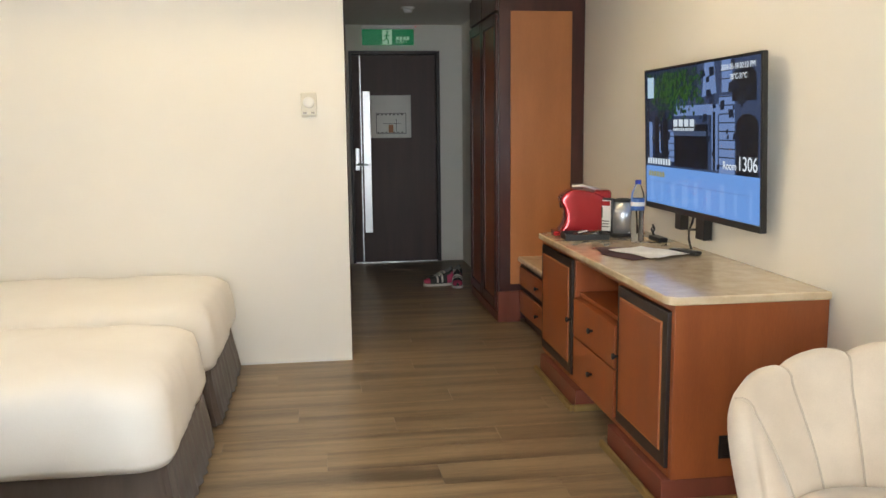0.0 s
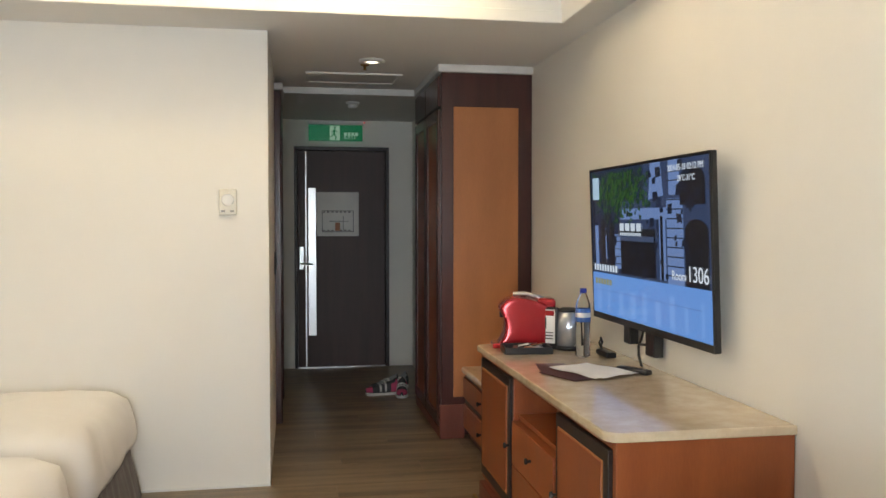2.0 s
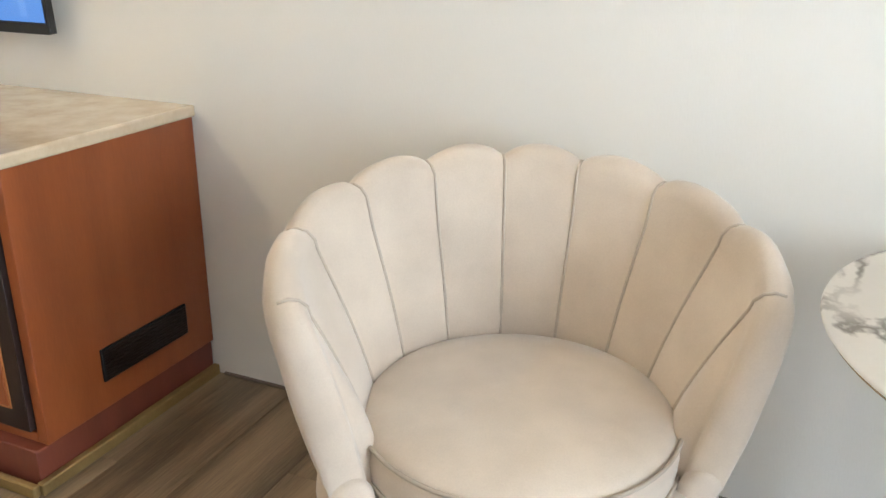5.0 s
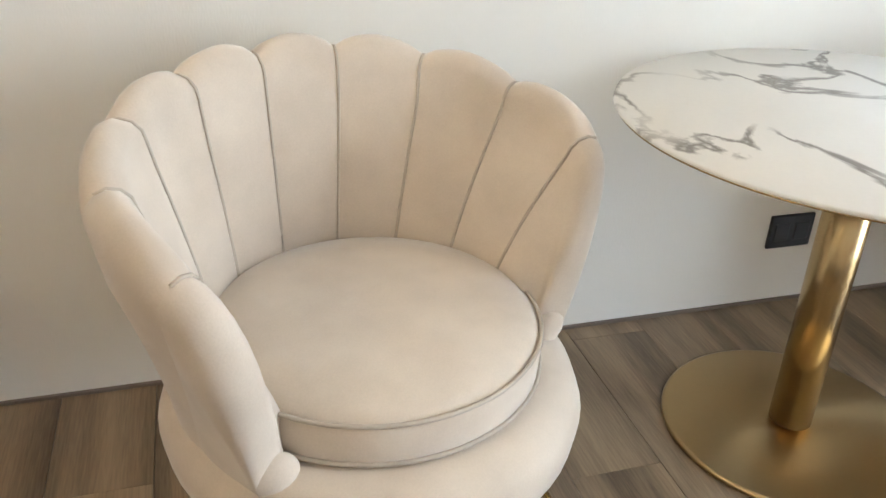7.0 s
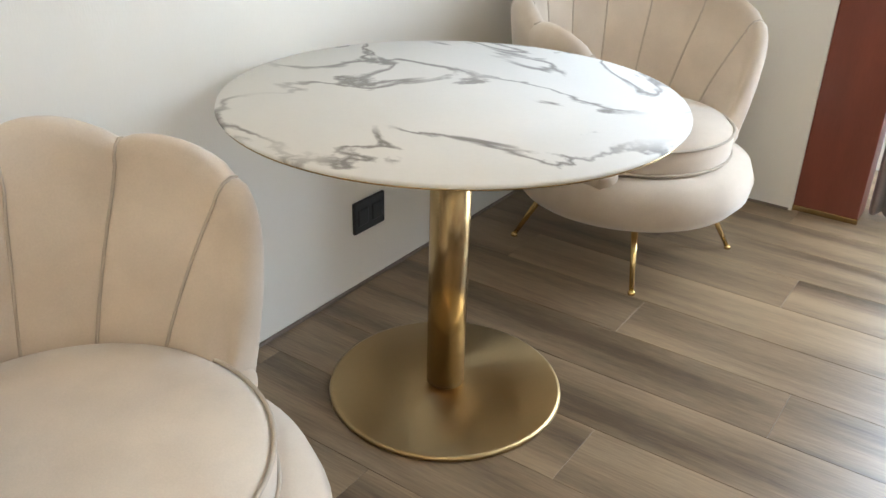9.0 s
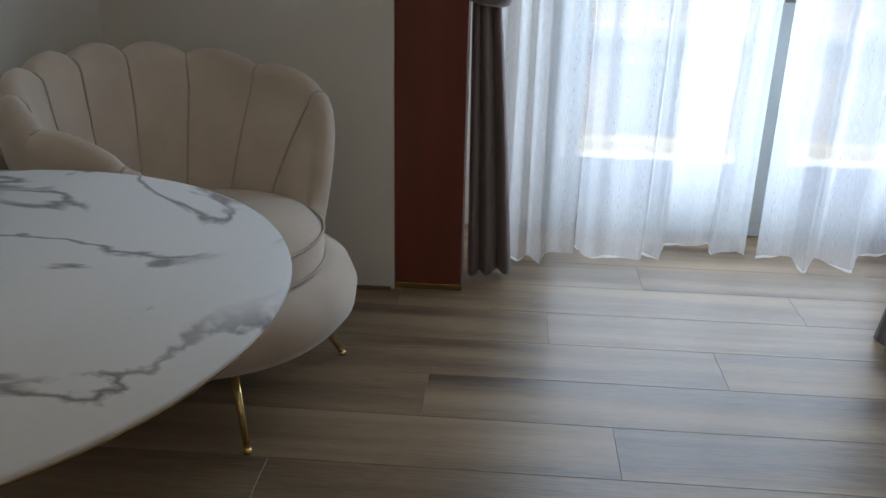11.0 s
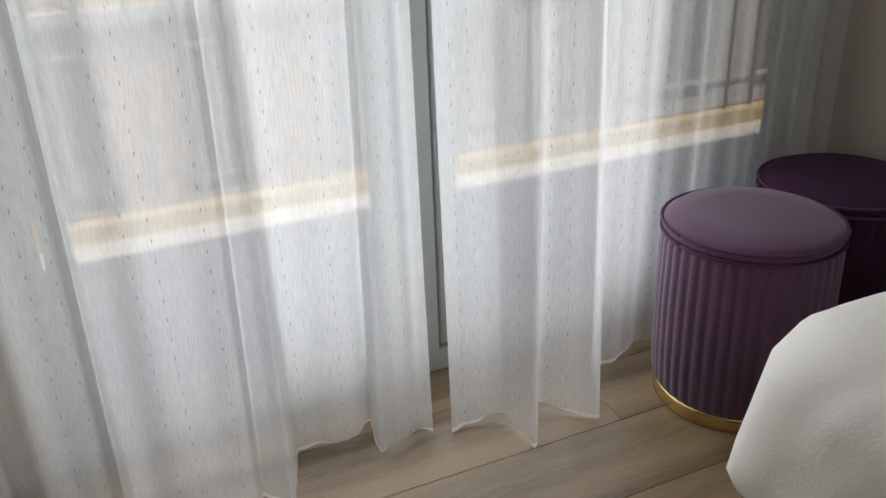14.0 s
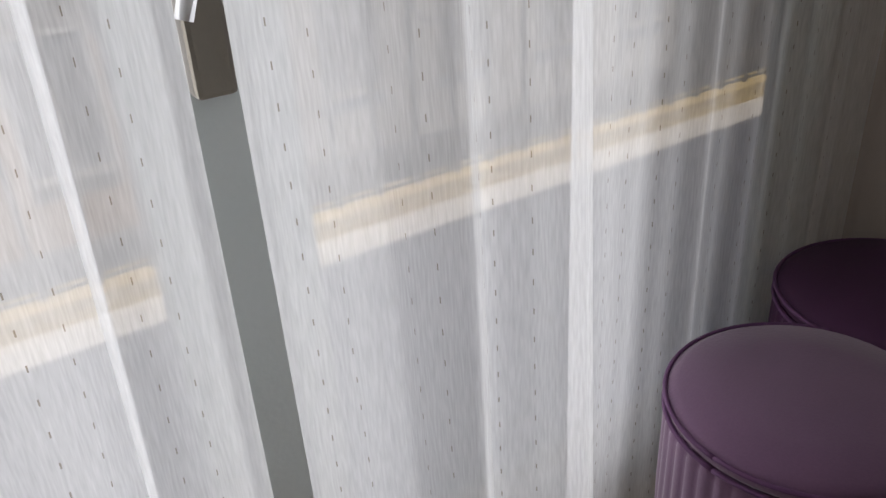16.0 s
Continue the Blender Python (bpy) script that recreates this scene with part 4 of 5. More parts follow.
# ---- television ----
def television():
    tv = thing("television", "wall-mounted flat television showing a hotel welcome page", "television", m=Matrix.Identity(4))
    YL, YR, Z0, Z1 = 1.605, 0.385, 0.937, 1.655
    holder = Matrix.Translation((-0.062, 0, Z0)) @ Matrix.Rotation(radians(-2.2), 4, "Y")
    W, H = YL - YR, Z1 - Z0

    def put(ob):
        ob.matrix_local = holder
        return ob

    # local axes: x out of the wall (negative to the room), y along the wall, z up from the lower edge
    put(part("casing", boxes([((-0.004, YR, 0), (0.018, YL, H)), ((0.018, YR + 0.08, 0.06), (0.040, YL - 0.08, H - 0.2))], 0.003), BLACK, tv))
    put(part("bezel", boxes([((-0.010, YR, 0), (-0.003, YL, 0.028)), ((-0.010, YR, H - 0.008), (-0.003, YL, H)), ((-0.010, YR, 0.028), (-0.003, YR + 0.008, H - 0.008)), ((-0.010, YL - 0.008, 0.028), (-0.003, YL, H - 0.008))], 0.001), BLACK, tv))
    S0, T0, SW, SH = YL - 0.01, 0.03, W - 0.02, H - 0.042

    def P(s, t, d=0.0):
        return (-0.0055 - d, S0 - s * SW, T0 + t * SH)

    def polys(name, shapes, color, strength, d, label=""):
        bm = bmesh.new()
        for k, sh in enumerate(shapes):
            bm.faces.new([bm.verts.new(P(s, t, d + 0.000002 * k)) for s, t in sh])
        return put(part(name, bm, glow("screen_" + name, color, strength), scr, label))

    def rect(a, b, c, d):
        return [(a, b), (c, b), (c, d), (a, d)]

    def arch(a, b, c, d):
        m, r = (a + c) / 2, (c - a) / 2
        return [(a, b), (c, b)] + [(m + r * math.cos(k * math.pi / 10), d - r * 0.9 + r * 0.9 * math.sin(k * math.pi / 10)) for k in range(11)]

    bm = bmesh.new()
    bm.faces.new([bm.verts.new(P(s, t)) for s, t in rect(0, 0, 1, 1)])
    scr = put(part("screen", bm, glow("screen_stone", (0.03, 0.055, 0.13), 1.0), tv, "lit screen with a picture of a stone facade"))
    # the children of the screen carry the same local frame
    rnd = random.Random(4)
    scr_polys = []

    def add(*a, **k):
        ob = polys(*a, **k)
        ob.matrix_local = Matrix.Identity(4)
        scr_polys.append(ob)

    add("shade", [rect(0, 0.3, 0.3, 1), rect(0.62, 0.55, 0.66, 0.98), rect(0.28, 0.78, 0.52, 1.0)], (0.010, 0.022, 0.06), 1.0, 0.0002)
    add("stone_light", [rect(0.03, 0.33, 0.07, 0.62), rect(0.14, 0.33, 0.17, 0.6), rect(0.24, 0.33, 0.3, 0.56), rect(0.64, 0.3, 0.69, 0.72), rect(0.70, 0.28, 0.82, 0.78), rect(0.30, 0.66, 0.70, 0.73), rect(0.72, 0.8, 0.80, 1), [(0.56, 0.78), (0.68, 0.8), (0.66, 1.0), (0.58, 1.0)]], (0.15, 0.25, 0.52), 1.0, 0.0004)
    add("dark_arches", [arch(0.10, 0.33, 0.145, 0.66), arch(0.185, 0.33, 0.24, 0.64), arch(0.83, 0.28, 0.985, 0.66), rect(0.30, 0.3, 0.61, 0.60), arch(0.80, 0.74, 0.97, 0.95), rect(0.65, 0.3, 0.67, 0.68)], (0.004, 0.006, 0.012), 1.0, 0.0006)
    lines = [rect(0.70, 0.33 + i * 0.055, 0.82, 0.337 + i * 0.055) for i in range(9)] + [rect(0.70, 0.88 + i * 0.05, 0.8, 0.886 + i * 0.05) for i in range(2)] + [rect(0.24, 0.36 + i * 0.05, 0.3, 0.366 + i * 0.05) for i in range(5)]
    add("joints", lines, (0.01, 0.015, 0.03), 1.0, 0.0008)
    patches = []
    for _ in range(70):
        s, t, r = rnd.uniform(0.02, 0.97), rnd.uniform(0.32, 0.97), rnd.uniform(0.01, 0.035)
        patches.append([(s - r * 0.6, t - r), (s + r * rnd.uniform(0.2, 0.9), t - r * rnd.uniform(0.3, 1.0)), (s + r * 0.5, t + r), (s - r * rnd.uniform(0.3, 0.9), t + r * rnd.uniform(0.2, 1.2))])
    add("shadow_patches", patches, (0.006, 0.012, 0.03), 1.0, 0.0007)
    leaves = []
    for _ in range(520):
        s, t = rnd.gauss(0.29, 0.14), rnd.gauss(0.85, 0.085)
        if not (0.01 < s < 0.57 and 0.62 < t < 0.985):
            continue
        r, a = rnd.uniform(0.005, 0.015), rnd.uniform(0, 3)
        leaves.append([(s + r * math.cos(a), t + 1.4 * r * math.sin(a)), (s + r * math.cos(a + 1.7), t + 1.4 * r * math.sin(a + 1.7)), (s + r * math.cos(a + 3.4), t + 1.4 * r * math.sin(a + 3.4)), (s + r * math.cos(a + 4.8), t + 1.4 * r * math.sin(a + 4.8))])
    k = len(leaves) // 2
    add("leaves_dark", leaves[:k], (0.006, 0.035, 0.008), 1.0, 0.0010)
    add("leaves_light", leaves[k:], (0.022, 0.085, 0.016), 1.0, 0.0020)
    trunk = [[(0.16, 0.40), (0.175, 0.40), (0.17, 0.7), (0.155, 0.7)], [(0.215, 0.5), (0.225, 0.5), (0.20, 0.75), (0.19, 0.75)], [(0.02, 0.33), (0.035, 0.33), (0.03, 0.8), (0.015, 0.8)]]
    add("trunks", trunk, (0.003, 0.005, 0.008), 1.0, 0.0009)
    add("canopy", [rect(0.30, 0.52, 0.60, 0.545), rect(0.27, 0.545, 0.6, 0.555)], (0.05, 0.08, 0.16), 1.0, 0.0028)
    add("lower_band", [rect(0, 0.0, 1, 0.285)], (0.14, 0.34, 0.82), 1.0, 0.0030)
    for i in range(9):
        w = 0.02 + 0.035 * rnd.random()
        add("band_glint", [rect(0.05 + 0.11 * i, 0.02, 0.05 + 0.11 * i + w, 0.16 + 0.1 * rnd.random())], (0.19, 0.40, 0.88), 1.0, 0.0032)
    add("band_line", [rect(0.03, 0.165, 0.94, 0.169)], (0.10, 0.22, 0.55), 1.0, 0.0034)
    add("corner_mark", [rect(0.025, 0.80, 0.095, 0.955)], (0.42, 0.62, 0.80), 1.0, 0.0034)
    add("sign_letters", [rect(0.30 + 0.052 * i, 0.585, 0.34 + 0.052 * i, 0.635) for i in range(4)] + [rect(0.3 + 0.018 * i, 0.555, 0.313 + 0.018 * i, 0.575) for i in range(11)], (0.6, 0.72, 0.85), 1.0, 0.0034)
    add("greeting_bars", [rect(0.02 + 0.028 * i, 0.30, 0.04 + 0.028 * i, 0.345) for i in range(9)], (0.62, 0.75, 0.9), 1.0, 0.0034)
    add("gold_bars", [rect(0.03 + 0.03 * i, 0.205, 0.053 + 0.03 * i, 0.245) for i in range(6)], (0.30, 0.30, 0.12), 1.0, 0.0036)
    tm = glow("screen_lettering", (0.75, 0.85, 0.98), 1.0)

    def line(body, s, t, size):
        x, y, z = P(s, t, 0.0040)
        text_part(body, size, Matrix.Translation((x, y, z)) @ Euler((radians(90), 0, radians(-90))).to_matrix().to_4x4(), tm, scr)

    line("Room", 0.735, 0.30, 0.05)
    line("1306", 0.845, 0.29, 0.085)
    line("2024-05-18 02:12 PM", 0.72, 0.925, 0.034)
    line("28°C-31°C", 0.79, 0.865, 0.032)
    br = part("mount_bracket", boxes([((-0.055, 1.19, 0.855), (-0.012, 1.26, 0.95))], 0.003), BLACK, tv, "black mounting foot")
    part("mount_bracket", boxes([((-0.055, 0.93, 0.835), (-0.012, 1.02, 0.94))], 0.003), BLACK, tv, "black mounting foot")
    part("wall_bracket", boxes([((-0.03, 0.8, 1.15), (0.0005, 1.2, 1.4))], 0.003), BLACK, tv)
    c = thing("cable", "black power cable hanging below the television", "cable")
    part("cord", tube([(-0.04, 1.07, 0.95), (-0.035, 1.10, 0.90), (-0.04, 1.125, 0.86), (-0.05, 1.10, 0.82), (-0.05, 1.07, 0.78), (-0.055, 1.03, 0.757)], 0.006, 8), BLACK, c, "", True)
    part("branch", tube([(-0.04, 1.12, 0.865), (-0.035, 1.06, 0.872), (-0.035, 1.02, 0.885)], 0.006, 8), BLACK, c, "", True)


television()


# ---- things on the sideboard ----
ZD = 0.7785


def bottle():
    b = thing("water_bottle", "clear plastic water bottle with blue cap and label", "bottle", m=pose(-0.215, 1.355, ZD))
    prof = [(0, 0.004), (0.026, 0.0), (0.033, 0.006)]
    for i in range(9):
        z = 0.015 + i * 0.015
        prof += [(0.034, z), (0.0315, z + 0.0075)]
    prof += [(0.034, 0.155), (0.034, 0.225), (0.031, 0.25), (0.02, 0.28), (0.0135, 0.292), (0.0135, 0.30), (0, 0.301)]
    part("bottle_body", lathe(prof, 28), PET, b, "", True)
    part("water", lathe([(0, 0.006), (0.030, 0.006), (0.030, 0.2), (0, 0.2)], 24), PET, b, "clear water", True)
    part("label", lathe([(0.0346, 0.163), (0.0350, 0.164), (0.0350, 0.223), (0.0346, 0.224)], 28), BLUELABEL, b, "blue and white label", True)
    part("label_mark", lathe([(0.0354, 0.185), (0.0355, 0.186), (0.0355, 0.205), (0.0354, 0.206)], 28), PAPER, b, "white label band", True)
    part("cap", lathe([(0, 0.318), (0.014, 0.317), (0.0155, 0.313), (0.0155, 0.296), (0.013, 0.295)], 20), BLUEPL, b, "blue screw cap", True)


bottle()


def coffee_machine():
    c = thing("coffee_machine", "glossy red capsule coffee machine", "coffee machine", m=pose(-0.40, 1.70, ZD, 0, 0, -8))
    c.scale = (0.93, 1, 0.9)

    # side profile (x along the machine, z up), swept over its width with rounded shoulders
    prof = [(-0.155, 0.0), (-0.16, 0.012), (-0.125, 0.05), (-0.108, 0.10), (-0.112, 0.16), (-0.138, 0.205), (-0.14, 0.23), (-0.115, 0.262), (-0.07, 0.285), (-0.02, 0.282),
            (0.05, 0.268), (0.11, 0.25), (0.14, 0.215), (0.15, 0.15), (0.15, 0.05), (0.145, 0.0)]
    bm = bmesh.new()
    rows = []
    for k in range(11):
        t = -1 + 2 * k / 10
        y = 0.078 * math.sin(t * math.pi / 2)
        sh = math.sqrt(max(0, 1 - (abs(t) ** 3))) * 0.16 + 0.84
        rows.append([bm.verts.new((x * sh, y, 0.012 + (z - 0.012) * (0.5 + 0.5 * sh) if z > 0.012 else z)) for x, z in prof])
    for a, b in zip(rows, rows[1:]):
        for i in range(len(prof)):
            j = (i + 1) % len(prof)
            bm.faces.new((a[i], a[j], b[j], b[i]))
    bm.faces.new(rows[0])
    bm.faces.new(rows[-1][::-1])
    ob = part("body", bm, REDMETAL, c, "", True)
    sub = ob.modifiers.new("round", "SUBSURF")
    sub.levels = sub.render_levels = 2
    part("lever", tube([(-0.06, 0, 0.292), (0.0, 0, 0.296), (0.07, 0, 0.277), (0.12, 0, 0.258)], 0.014, 10), CHROME, c, "chrome top lever", True)
    part("drip_tray", box((-0.175, -0.06, 0.0), (-0.10, 0.06, 0.03), 0.008), REDMETAL, c)
    part("spout", lathe([(0, 0), (0.014, 0), (0.016, 0.03), (0, 0.032)], 14), BLACK, c).matrix_local = pose(-0.118, 0, 0.165)
    part("tank", box((0.06, -0.062, 0.21), (0.162, 0.062, 0.275), 0.02, 3), REDMETAL, c, "red water tank lid")


coffee_machine()


def desk_clutter():
    k = thing("kettle", "brushed steel kettle with black lid", "kettle", m=pose(-0.205, 1.60, ZD))
    part("base", lathe([(0, 0), (0.072, 0), (0.074, 0.018), (0, 0.02)], 28), BLACK, k, "", True)
    part("jug", lathe([(0, 0.02), (0.068, 0.02), (0.066, 0.12), (0.056, 0.185), (0, 0.186)], 32), SILVER, k, "silver jug", True)
    part("lid", lathe([(0, 0.205), (0.03, 0.203), (0.054, 0.195), (0.057, 0.186), (0, 0.186)], 28), BLACK, k, "", True)
    part("handle", tube([(0.03, -0.03, 0.195), (0.06, -0.055, 0.19), (0.07, -0.065, 0.12), (0.06, -0.055, 0.05)], 0.010, 8), BLACK, k, "", True)
    s = thing("menu_stand", "small black stand with a printed card", "card stand", m=pose(-0.30, 1.615, ZD, 0, 0, -42))
    part("frame", box((-0.05, -0.012, 0.0), (0.05, 0.012, 0.205), 0.003), BLACK, s)
    part("card", box((-0.04, -0.0145, 0.03), (0.04, -0.011, 0.195)), PAPER, s, "pale printed card")
    part("print_red", box((-0.036, -0.0165, 0.165), (0.036, -0.0135, 0.19)), REDMETAL, s)
    part("print_dark", boxes([((-0.03, -0.0165, 0.10), (-0.005, -0.0135, 0.155)), ((-0.03, -0.0165, 0.05), (0.03, -0.0135, 0.055)), ((-0.03, -0.0165, 0.065), (0.03, -0.0135, 0.07)), ((-0.03, -0.0165, 0.08), (0.03, -0.0135, 0.085))]), BLACKTRIM, s)
    t = thing("tray", "black tray holding tea and coffee sachets", "tray", m=pose(-0.435, 1.535, ZD, 0, 0, -6))
    part("bottom", box((-0.11, -0.075, 0.0), (0.11, 0.075, 0.006), 0.002), BLACK, t)
    for lo, hi in (((-0.115, -0.08, 0), (0.115, -0.073, 0.032)), ((-0.115, 0.073, 0), (0.115, 0.08, 0.032)), ((-0.115, -0.073, 0), (-0.108, 0.073, 0.032)), ((0.108, -0.073, 0), (0.115, 0.073, 0.032))):
        part("side", box(lo, hi, 0.002), BLACK, t)
    rnd = random.Random(2)
    for i in range(7):
        m = (PAPER, IVORY, CHERRY_L, PAPER, MAROON, BRASS, PAPER)[i]
        sa = tagged(part("sachet", box((-0.03, -0.012, -0.004), (0.03, 0.012, 0.004), 0.003), m), "small sachet lying in the black tray", "sachet", "sachets in the tray")
        sa.matrix_world = pose(-0.435 + rnd.uniform(-0.07, 0.07), 1.535 + rnd.uniform(-0.045, 0.045), ZD + 0.016 + 0.004 * i, rnd.uniform(-18, 18), rnd.uniform(-15, 15), rnd.uniform(0, 180))
    f = thing("folder", "maroon folded card lying under papers", "folder")
    for lo, rz, dx, dy in ((0, -8, -0.44, 1.08), (0, 22, -0.435, 0.90)):
        o = part("cover", box((-0.065, -0.11, 0.0), (0.065, 0.11, 0.0022), 0.0006), MAROON, f)
        o.matrix_local = pose(dx, dy, ZD + (0.0025 if dy < 1 else 0), 0, 0, rz)
    for i, (x, y, rz) in enumerate(((-0.32, 0.96, 20), (-0.31, 0.945, 26))):
        pp = tagged(part("paper_sheet", sheet(lambda u, v: ((u - 0.5) * 0.21, (v - 0.5) * 0.297, 0.003 + 0.004 * math.sin(u * 3 + v * 4) ** 2), 8, 10), PAPER), "white printed paper sheet on the sideboard", "paper", "papers on the sideboard")
        pp.matrix_world = pose(x, y, ZD + 0.004 + 0.004 * i, 0, 0, rz)
    r = thing("remote_control", "black television remote control", "remote control", m=pose(-0.145, 0.925, ZD, 0, 0, 28))
    part("case", box((-0.022, -0.08, 0), (0.022, 0.08, 0.02), 0.008, 3), BLACK, r, "", True)
    for i in range(15):
        part("button", box((-0.014 + (i % 3) * 0.011, -0.06 + (i // 3) * 0.024, 0.0195), (-0.007 + (i % 3) * 0.011, -0.05 + (i // 3) * 0.024, 0.0215)), GREY_METAL, r)
    a = thing("cable_hub", "black cable and plug behind the bottle", "cable", m=pose(-0.10, 1.36, ZD))
    part("block", box((-0.025, -0.07, 0), (0.025, 0.07, 0.025), 0.006), BLACK, a)
    part("loop", tube([(0.0, 0.05, 0.02), (0.0, 0.09, 0.05), (0.0, 0.07, 0.075), (0.0, 0.05, 0.055), (0.0, 0.065, 0.02)], 0.006, 8), BLACK, a, "", True)


desk_clutter()


# ---- chairs ----
def shell_chair(m, label):
    """Scallop-back velvet tub chair; its front looks along local -x... the back's middle is at +x."""
    c = thing("tub_chair", label, "armchair", "scallop-back chairs", m)
    N, STEP = 10, radians(27)
    A0 = -N / 2 * STEP

    def height(a):
        k = abs(a) / (N / 2 * STEP)
        return 0.79 - 0.165 * k ** 2 - 0.25 * (max(0, k - 0.78) / 0.22) ** 1.7

    def section(a, bulge):
        """Open loop of (angle, r, z): inner face, over the rim, down the outside; the lobes fan out towards the rim."""
        h = height(a)
        k = abs(a) / (N / 2 * STEP)
        rc = 0.325 + 0.072 * math.sin(min(1, k / 0.8) * math.pi / 2) ** 2 - 0.072 * (max(0, k - 0.8) / 0.2) ** 1.6
        rim, ri = 0.034, 0.268
        lo = min(0.38, h - 0.10)
        out = []
        for i in range(9):
            t = i / 8
            out.append((ri + (rc - rim - ri) * t ** 1.3 - bulge * 0.55 * math.sin(math.pi * (0.1 + 0.9 * t)), lo + (h - 0.04 - lo) * t))
        for i in range(1, 7):
            b = math.pi - math.pi * i / 6
            out.append((rc + rim * math.cos(b), h - 0.04 + (0.036 + bulge * 1.0) * math.sin(b)))
        for i in range(1, 9):
            t = i / 8
            out.append((0.325 + (rc + rim - 0.325) * (1 - t) ** 1.7 + bulge * (1 - t) * 0.5, (h - 0.04) * (1 - t) + 0.22 * t))
        return [(a * (0.85 + 0.15 * min(1, max(0, (z - 0.33) / 0.35))), r, z) for r, z in out]

    for k in range(N):
        bm = bmesh.new()
        rows = []
        for i in range(9):
            u = i / 8
            a = A0 + (k + u) * STEP
            bul = 0.026 * math.sin(math.pi * u) ** 0.7 if 0 < u < 1 else 0.0
            rows.append([bm.verts.new((r * math.cos(b), r * math.sin(b), z)) for b, r, z in section(a, bul)])
        for p, q in zip(rows, rows[1:]):
            for i in range(len(p) - 1):
                bm.faces.new((p[i], p[i + 1], q[i + 1], q[i]))
        if k == 0:
            bm.faces.new(rows[0])
        if k == N - 1:
            bm.faces.new(rows[-1][::-1])
        part("back_lobe", bm, VELVET, c, "", True)
    for k in range(1, N):
        a = A0 + k * STEP
        s = section(a, 0.0)[:13]
        part("piping", tube([((r - 0.001) * math.cos(b), (r - 0.001) * math.sin(b), z + 0.001) for b, r, z in s], 0.003, 6), PIPING, c, "", True)
    for sgn in (-1, 1):
        a = sgn * N / 2 * STEP
        s = section(a, 0.0)
        bm = bmesh.new()
        pts = [Vector((r * math.cos(b), r * math.sin(b), z)) for b, r, z in s]
        cen = sum(pts, Vector()) / len(pts)
        tang = Vector((-math.sin(a), math.cos(a), 0)) * sgn
        rows = [[bm.verts.new(cen + (p - cen) * f + tang * o) for p in pts] for f, o in ((1.0, -0.002), (0.97, 0.010), (0.88, 0.019), (0.70, 0.026), (0.45, 0.030), (0.15, 0.032))]
        for p, q in zip(rows, rows[1:]):
            for i in range(len(p)):
                j = (i + 1) % len(p)
                bm.faces.new((p[i], p[j], q[j], q[i]))
        bm.faces.new(rows[-1])
        part("arm_front", bm, VELVET, c, "", True)
    part("seat_base", lathe([(0, 0.175), (0.26, 0.175), (0.325, 0.19), (0.355, 0.225), (0.362, 0.27), (0.345, 0.315), (0.30, 0.33), (0, 0.33)], 56), VELVET, c, "rounded upholstered base", True)
    part("seat_cushion", lathe([(0, 0.325), (0.27, 0.325), (0.283, 0.34), (0.285, 0.375), (0.281, 0.405), (0.262, 0.424), (0.20, 0.434), (0.1, 0.44), (0, 0.442)], 56), VELVET, c, "round seat cushion", True)
    for z, r in ((0.408, 0.2835), (0.34, 0.285)):
        part("piping", tube([(r * math.cos(t * math.pi / 36), r * math.sin(t * math.pi / 36), z) for t in range(73)], 0.004, 6), PIPING, c, "", True)
    for i in range(4):
        a = radians(45 + 90 * i)
        lg = part("leg", tube([(0.235 * math.cos(a), 0.235 * math.sin(a), 0.185), (0.335 * math.cos(a), 0.335 * math.sin(a), 0.008)], 0.011, 12, r_end=0.007), GOLD, c, "slim gold metal leg", True)
        part("foot", lathe([(0, 0), (0.010, 0), (0.011, 0.006), (0.008, 0.012), (0, 0.013)], 14), GOLD, lg, "", True).matrix_local = pose(0.337 * math.cos(a), 0.337 * math.sin(a), 0.0)
    return c


shell_chair(pose(-0.463, -1.062, 0, 0, 0, 27), "beige velvet scallop-back tub chair beside the sideboard")
shell_chair(pose(-0.475, -2.94, 0, 0, 0, -15), "beige velvet scallop-back tub chair in the window corner")


# ---- table ----
def table():
    t = thing("round_table", "round white marble-top table on a brass pedestal", "table", m=pose(-0.468, -1.976, 0))
    part("tabletop", lathe([(0, 0.687), (0.434, 0.687), (0.455, 0.693), (0.461, 0.698), (0.459, 0.704), (0, 0.7045)], 96), MARBLE, t, "white marble top with grey veins").data.shade_smooth()
    part("edge_band", lathe([(0.414, 0.679), (0.456, 0.691), (0.4585, 0.6945), (0.429, 0.6865), (0.414, 0.679)], 96), BRASS, t, "thin brass underside edge", True)
    part("column", lathe([(0, 0.02), (0.044, 0.02), (0.044, 0.68), (0, 0.68)], 48), BRASS, t, "", False).data.shade_smooth()
    part("base_plate", lathe([(0, 0.016), (0.262, 0.013), (0.269, 0.010), (0.271, 0.004), (0.268, 0.0), (0, 0.0)], 96), BRASS_BASE, t, "round brass base plate", True)


table()


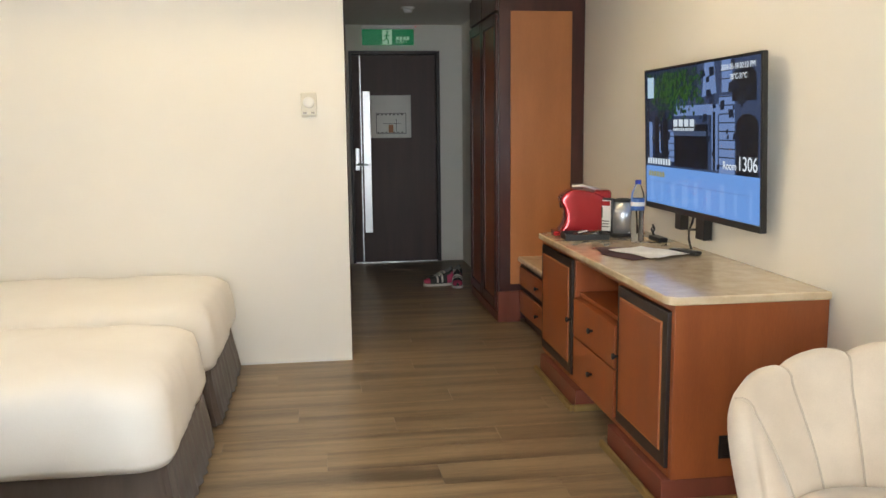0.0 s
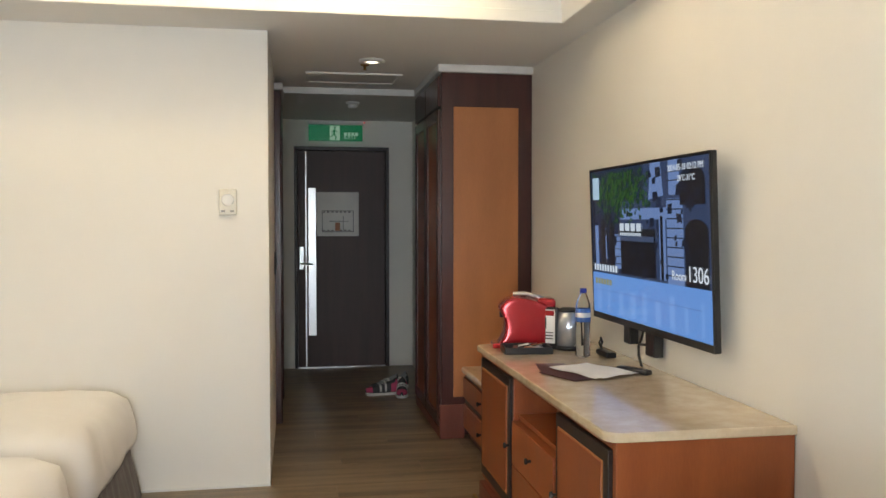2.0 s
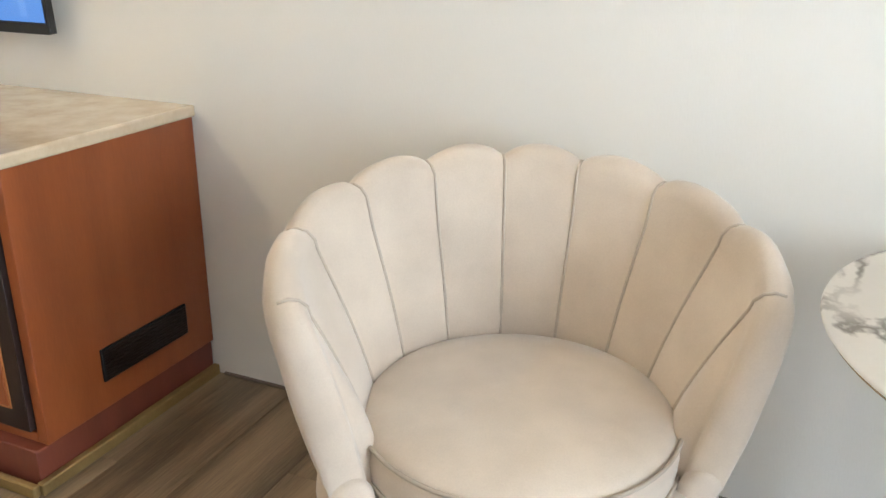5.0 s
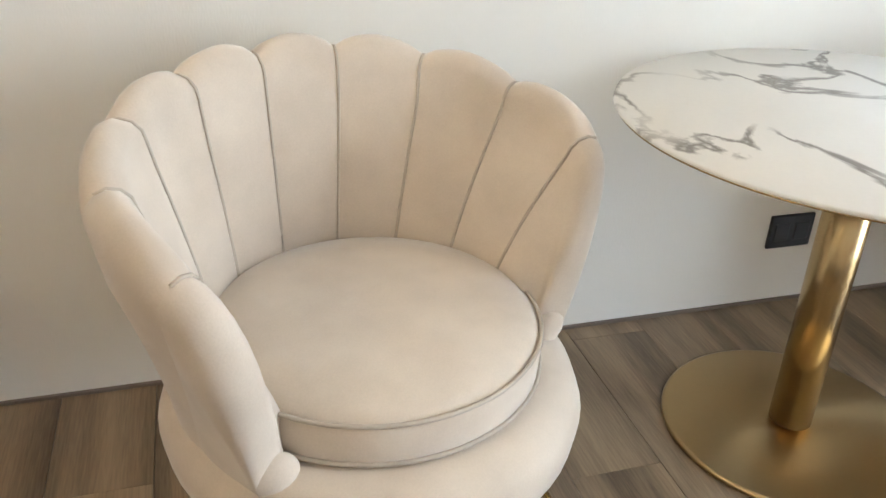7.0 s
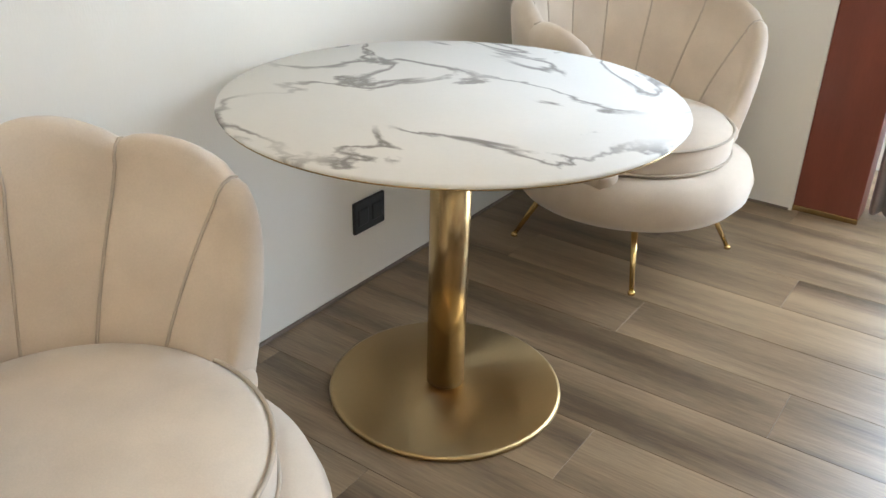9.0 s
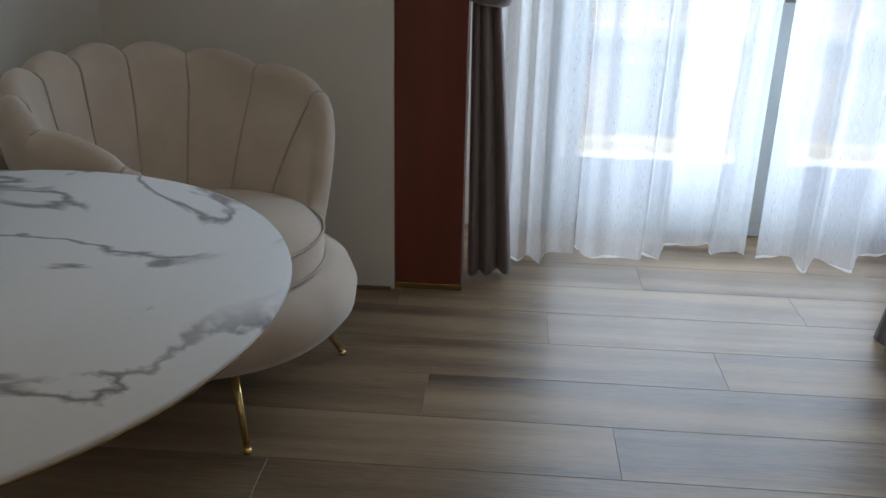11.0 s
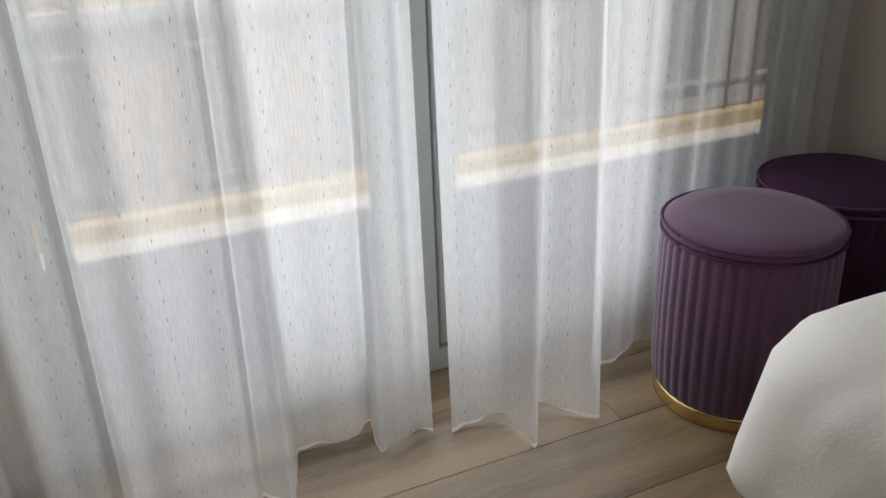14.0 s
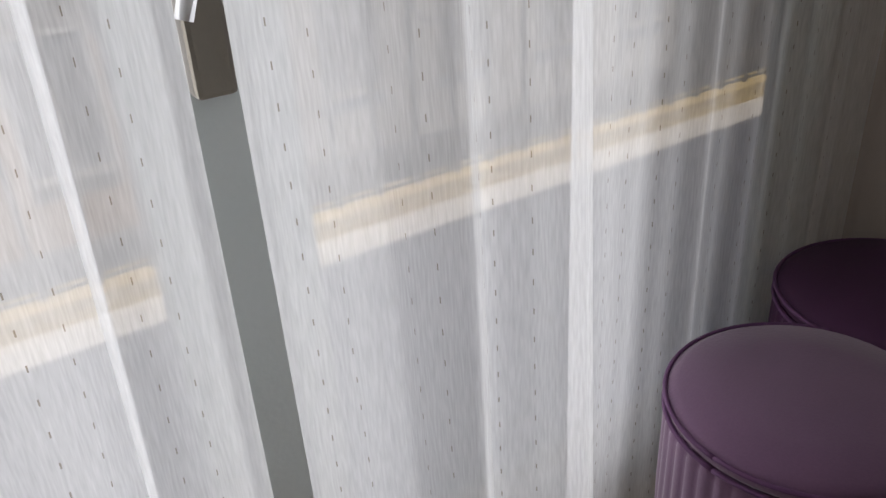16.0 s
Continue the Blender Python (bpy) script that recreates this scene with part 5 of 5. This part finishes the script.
# ---- stools ----
def stool(m, label, cover):
    s = thing("stool", label, "stool", "velvet stools", m)
    s.scale = (1, 1, 0.945)
    part("body", lathe([(0.16, 0.035), (0.168, 0.05), (0.172, 0.12), (0.174, 0.25), (0.172, 0.385), (0.168, 0.402), (0.16, 0.41)], 264, lobes=44, depth=0.022), cover, s, "vertically channelled velvet side", True)
    part("seat", lathe([(0, 0.40), (0.165, 0.40), (0.174, 0.412), (0.173, 0.424), (0.158, 0.435), (0.1, 0.441), (0, 0.443)], 64), cover, s, "padded velvet top", True)
    for z in (0.424, 0.404):
        part("piping", tube([(0.1755 * math.cos(t * math.pi / 36), 0.1755 * math.sin(t * math.pi / 36), z) for t in range(73)], 0.0035, 6), PURPLE_D, s, "", True)
    part("base_ring", lathe([(0, 0.0), (0.163, 0.0), (0.166, 0.004), (0.166, 0.032), (0.163, 0.036), (0, 0.036)], 64), GOLD, s, "gold metal base ring").data.shade_smooth()


stool(pose(-2.685, -3.81, 0), "round purple velvet stool beside the sheer curtain", PURPLE)
# same kind of stool; its cover colour carries the bay's shadow
stool(pose(-3.01, -3.885, 0), "round purple velvet stool in the bay corner, shade painted in", PURPLE_SHADED)


# ---- shoes ----
def shoe(x, y, rz, upper, accent, label):
    s = thing("shoe", label, "shoe", "shoes by the wardrobe", pose(x, y, 0, 0, 0, rz))
    def outline(t):
        w = 0.038 + 0.010 * math.sin(t * math.pi) - 0.012 * max(0, t - 0.8) / 0.2 - (0.016 if t < 0.04 else 0)
        return w
    def loft(z0, hf, shrink, ta=0.0, tb=1.0):
        bm = bmesh.new()
        rows = []
        for i in range(13):
            t = ta + (tb - ta) * i / 12
            w = outline(t) * (0.35 if t in (0.0, 1.0) else 1)
            row = []
            for j in range(9):
                a = math.pi * j / 8
                row.append(bm.verts.new((-0.13 + 0.26 * t, w * math.cos(a) * shrink, z0 + (hf(t) - z0) * math.sin(a) ** 0.6)))
            rows.append(row)
        for p, q in zip(rows, rows[1:]):
            for j in range(8):
                bm.faces.new((p[j], p[j + 1], q[j + 1], q[j]))
            bm.faces.new((p[0], q[0], q[8], p[8]))
        bm.faces.new(rows[0])
        bm.faces.new(rows[-1][::-1])
        return bm
    top = lambda t: 0.13 - 0.08 * t ** 0.8
    part("upper", loft(0.02, top, 0.95), upper, s, "", True)
    part("sole", loft(0.0, lambda t: 0.034, 1.06), SHOE_W, s, "white rubber sole", True)
    part("heel_counter", loft(0.025, lambda t: top(t) - 0.004, 1.0, 0.01, 0.22), accent, s, "", True)
    part("toe_cap", loft(0.025, lambda t: top(t) + 0.002, 0.99, 0.80, 0.985), accent, s, "", True)
    for k in (0.36, 0.52):
        part("stripe", loft(0.03, lambda t: top(t) + 0.0015, 0.975, k, k + 0.06), SHOE_W, s, "", True)
    for i in range(4):
        part("lace", tube([(-0.01 + 0.022 * i, -0.02, 0.083 - 0.009 * i), (-0.005 + 0.022 * i, 0, 0.092 - 0.010 * i), (-0.01 + 0.022 * i, 0.02, 0.083 - 0.009 * i)], 0.003, 5), SHOE_W, s)


shoe(-0.84, 4.42, 185, SHOE_D, SHOE_P, "black and pink running shoe on the floor")
shoe(-0.68, 4.36, 262, SHOE_D, SHOE_P, "black and pink running shoe by the wardrobe")
shoe(-0.80, 4.60, 205, SHOE_G, SHOE_D, "pale grey running shoe on the floor")
shoe(-0.68, 4.62, 235, SHOE_G, SHOE_D, "pale grey running shoe by the wardrobe")


# ---- oak floor planks ----
def planks():
    fl = bpy.data.objects["floor"]
    W, L = 0.198, 1.22
    me_of = {}

    def plank_mesh(length):
        key = round(length, 3)
        if key not in me_of:
            bm = box((0, 0, -0.007), (length - 0.0006, W - 0.0012, 0.0), 0.0005, 1)
            me = bpy.data.meshes.new("plank")
            bm.to_mesh(me)
            bm.free()
            me.materials.append(PLANK)
            me_of[key] = me
        return me_of[key]

    rnd = random.Random(11)
    y = Y_WIN - 0.02
    row = 0
    while y < Y_DOOR:
        xmin = X_LEFT if y < Y_PIER + 0.05 else X_COR - 0.12
        x = xmin - (row * 0.37 % 1.0) * L
        while x < 0.1:
            a, b = max(x, xmin), min(x + L, 0.1)
            if b - a > 0.03:
                ob = new("plank", plank_mesh(b - a))
                ob.parent = fl
                ob.matrix_local = Matrix.Translation((a, y, 0))
            x += L
        y += W
        row += 1


planks()
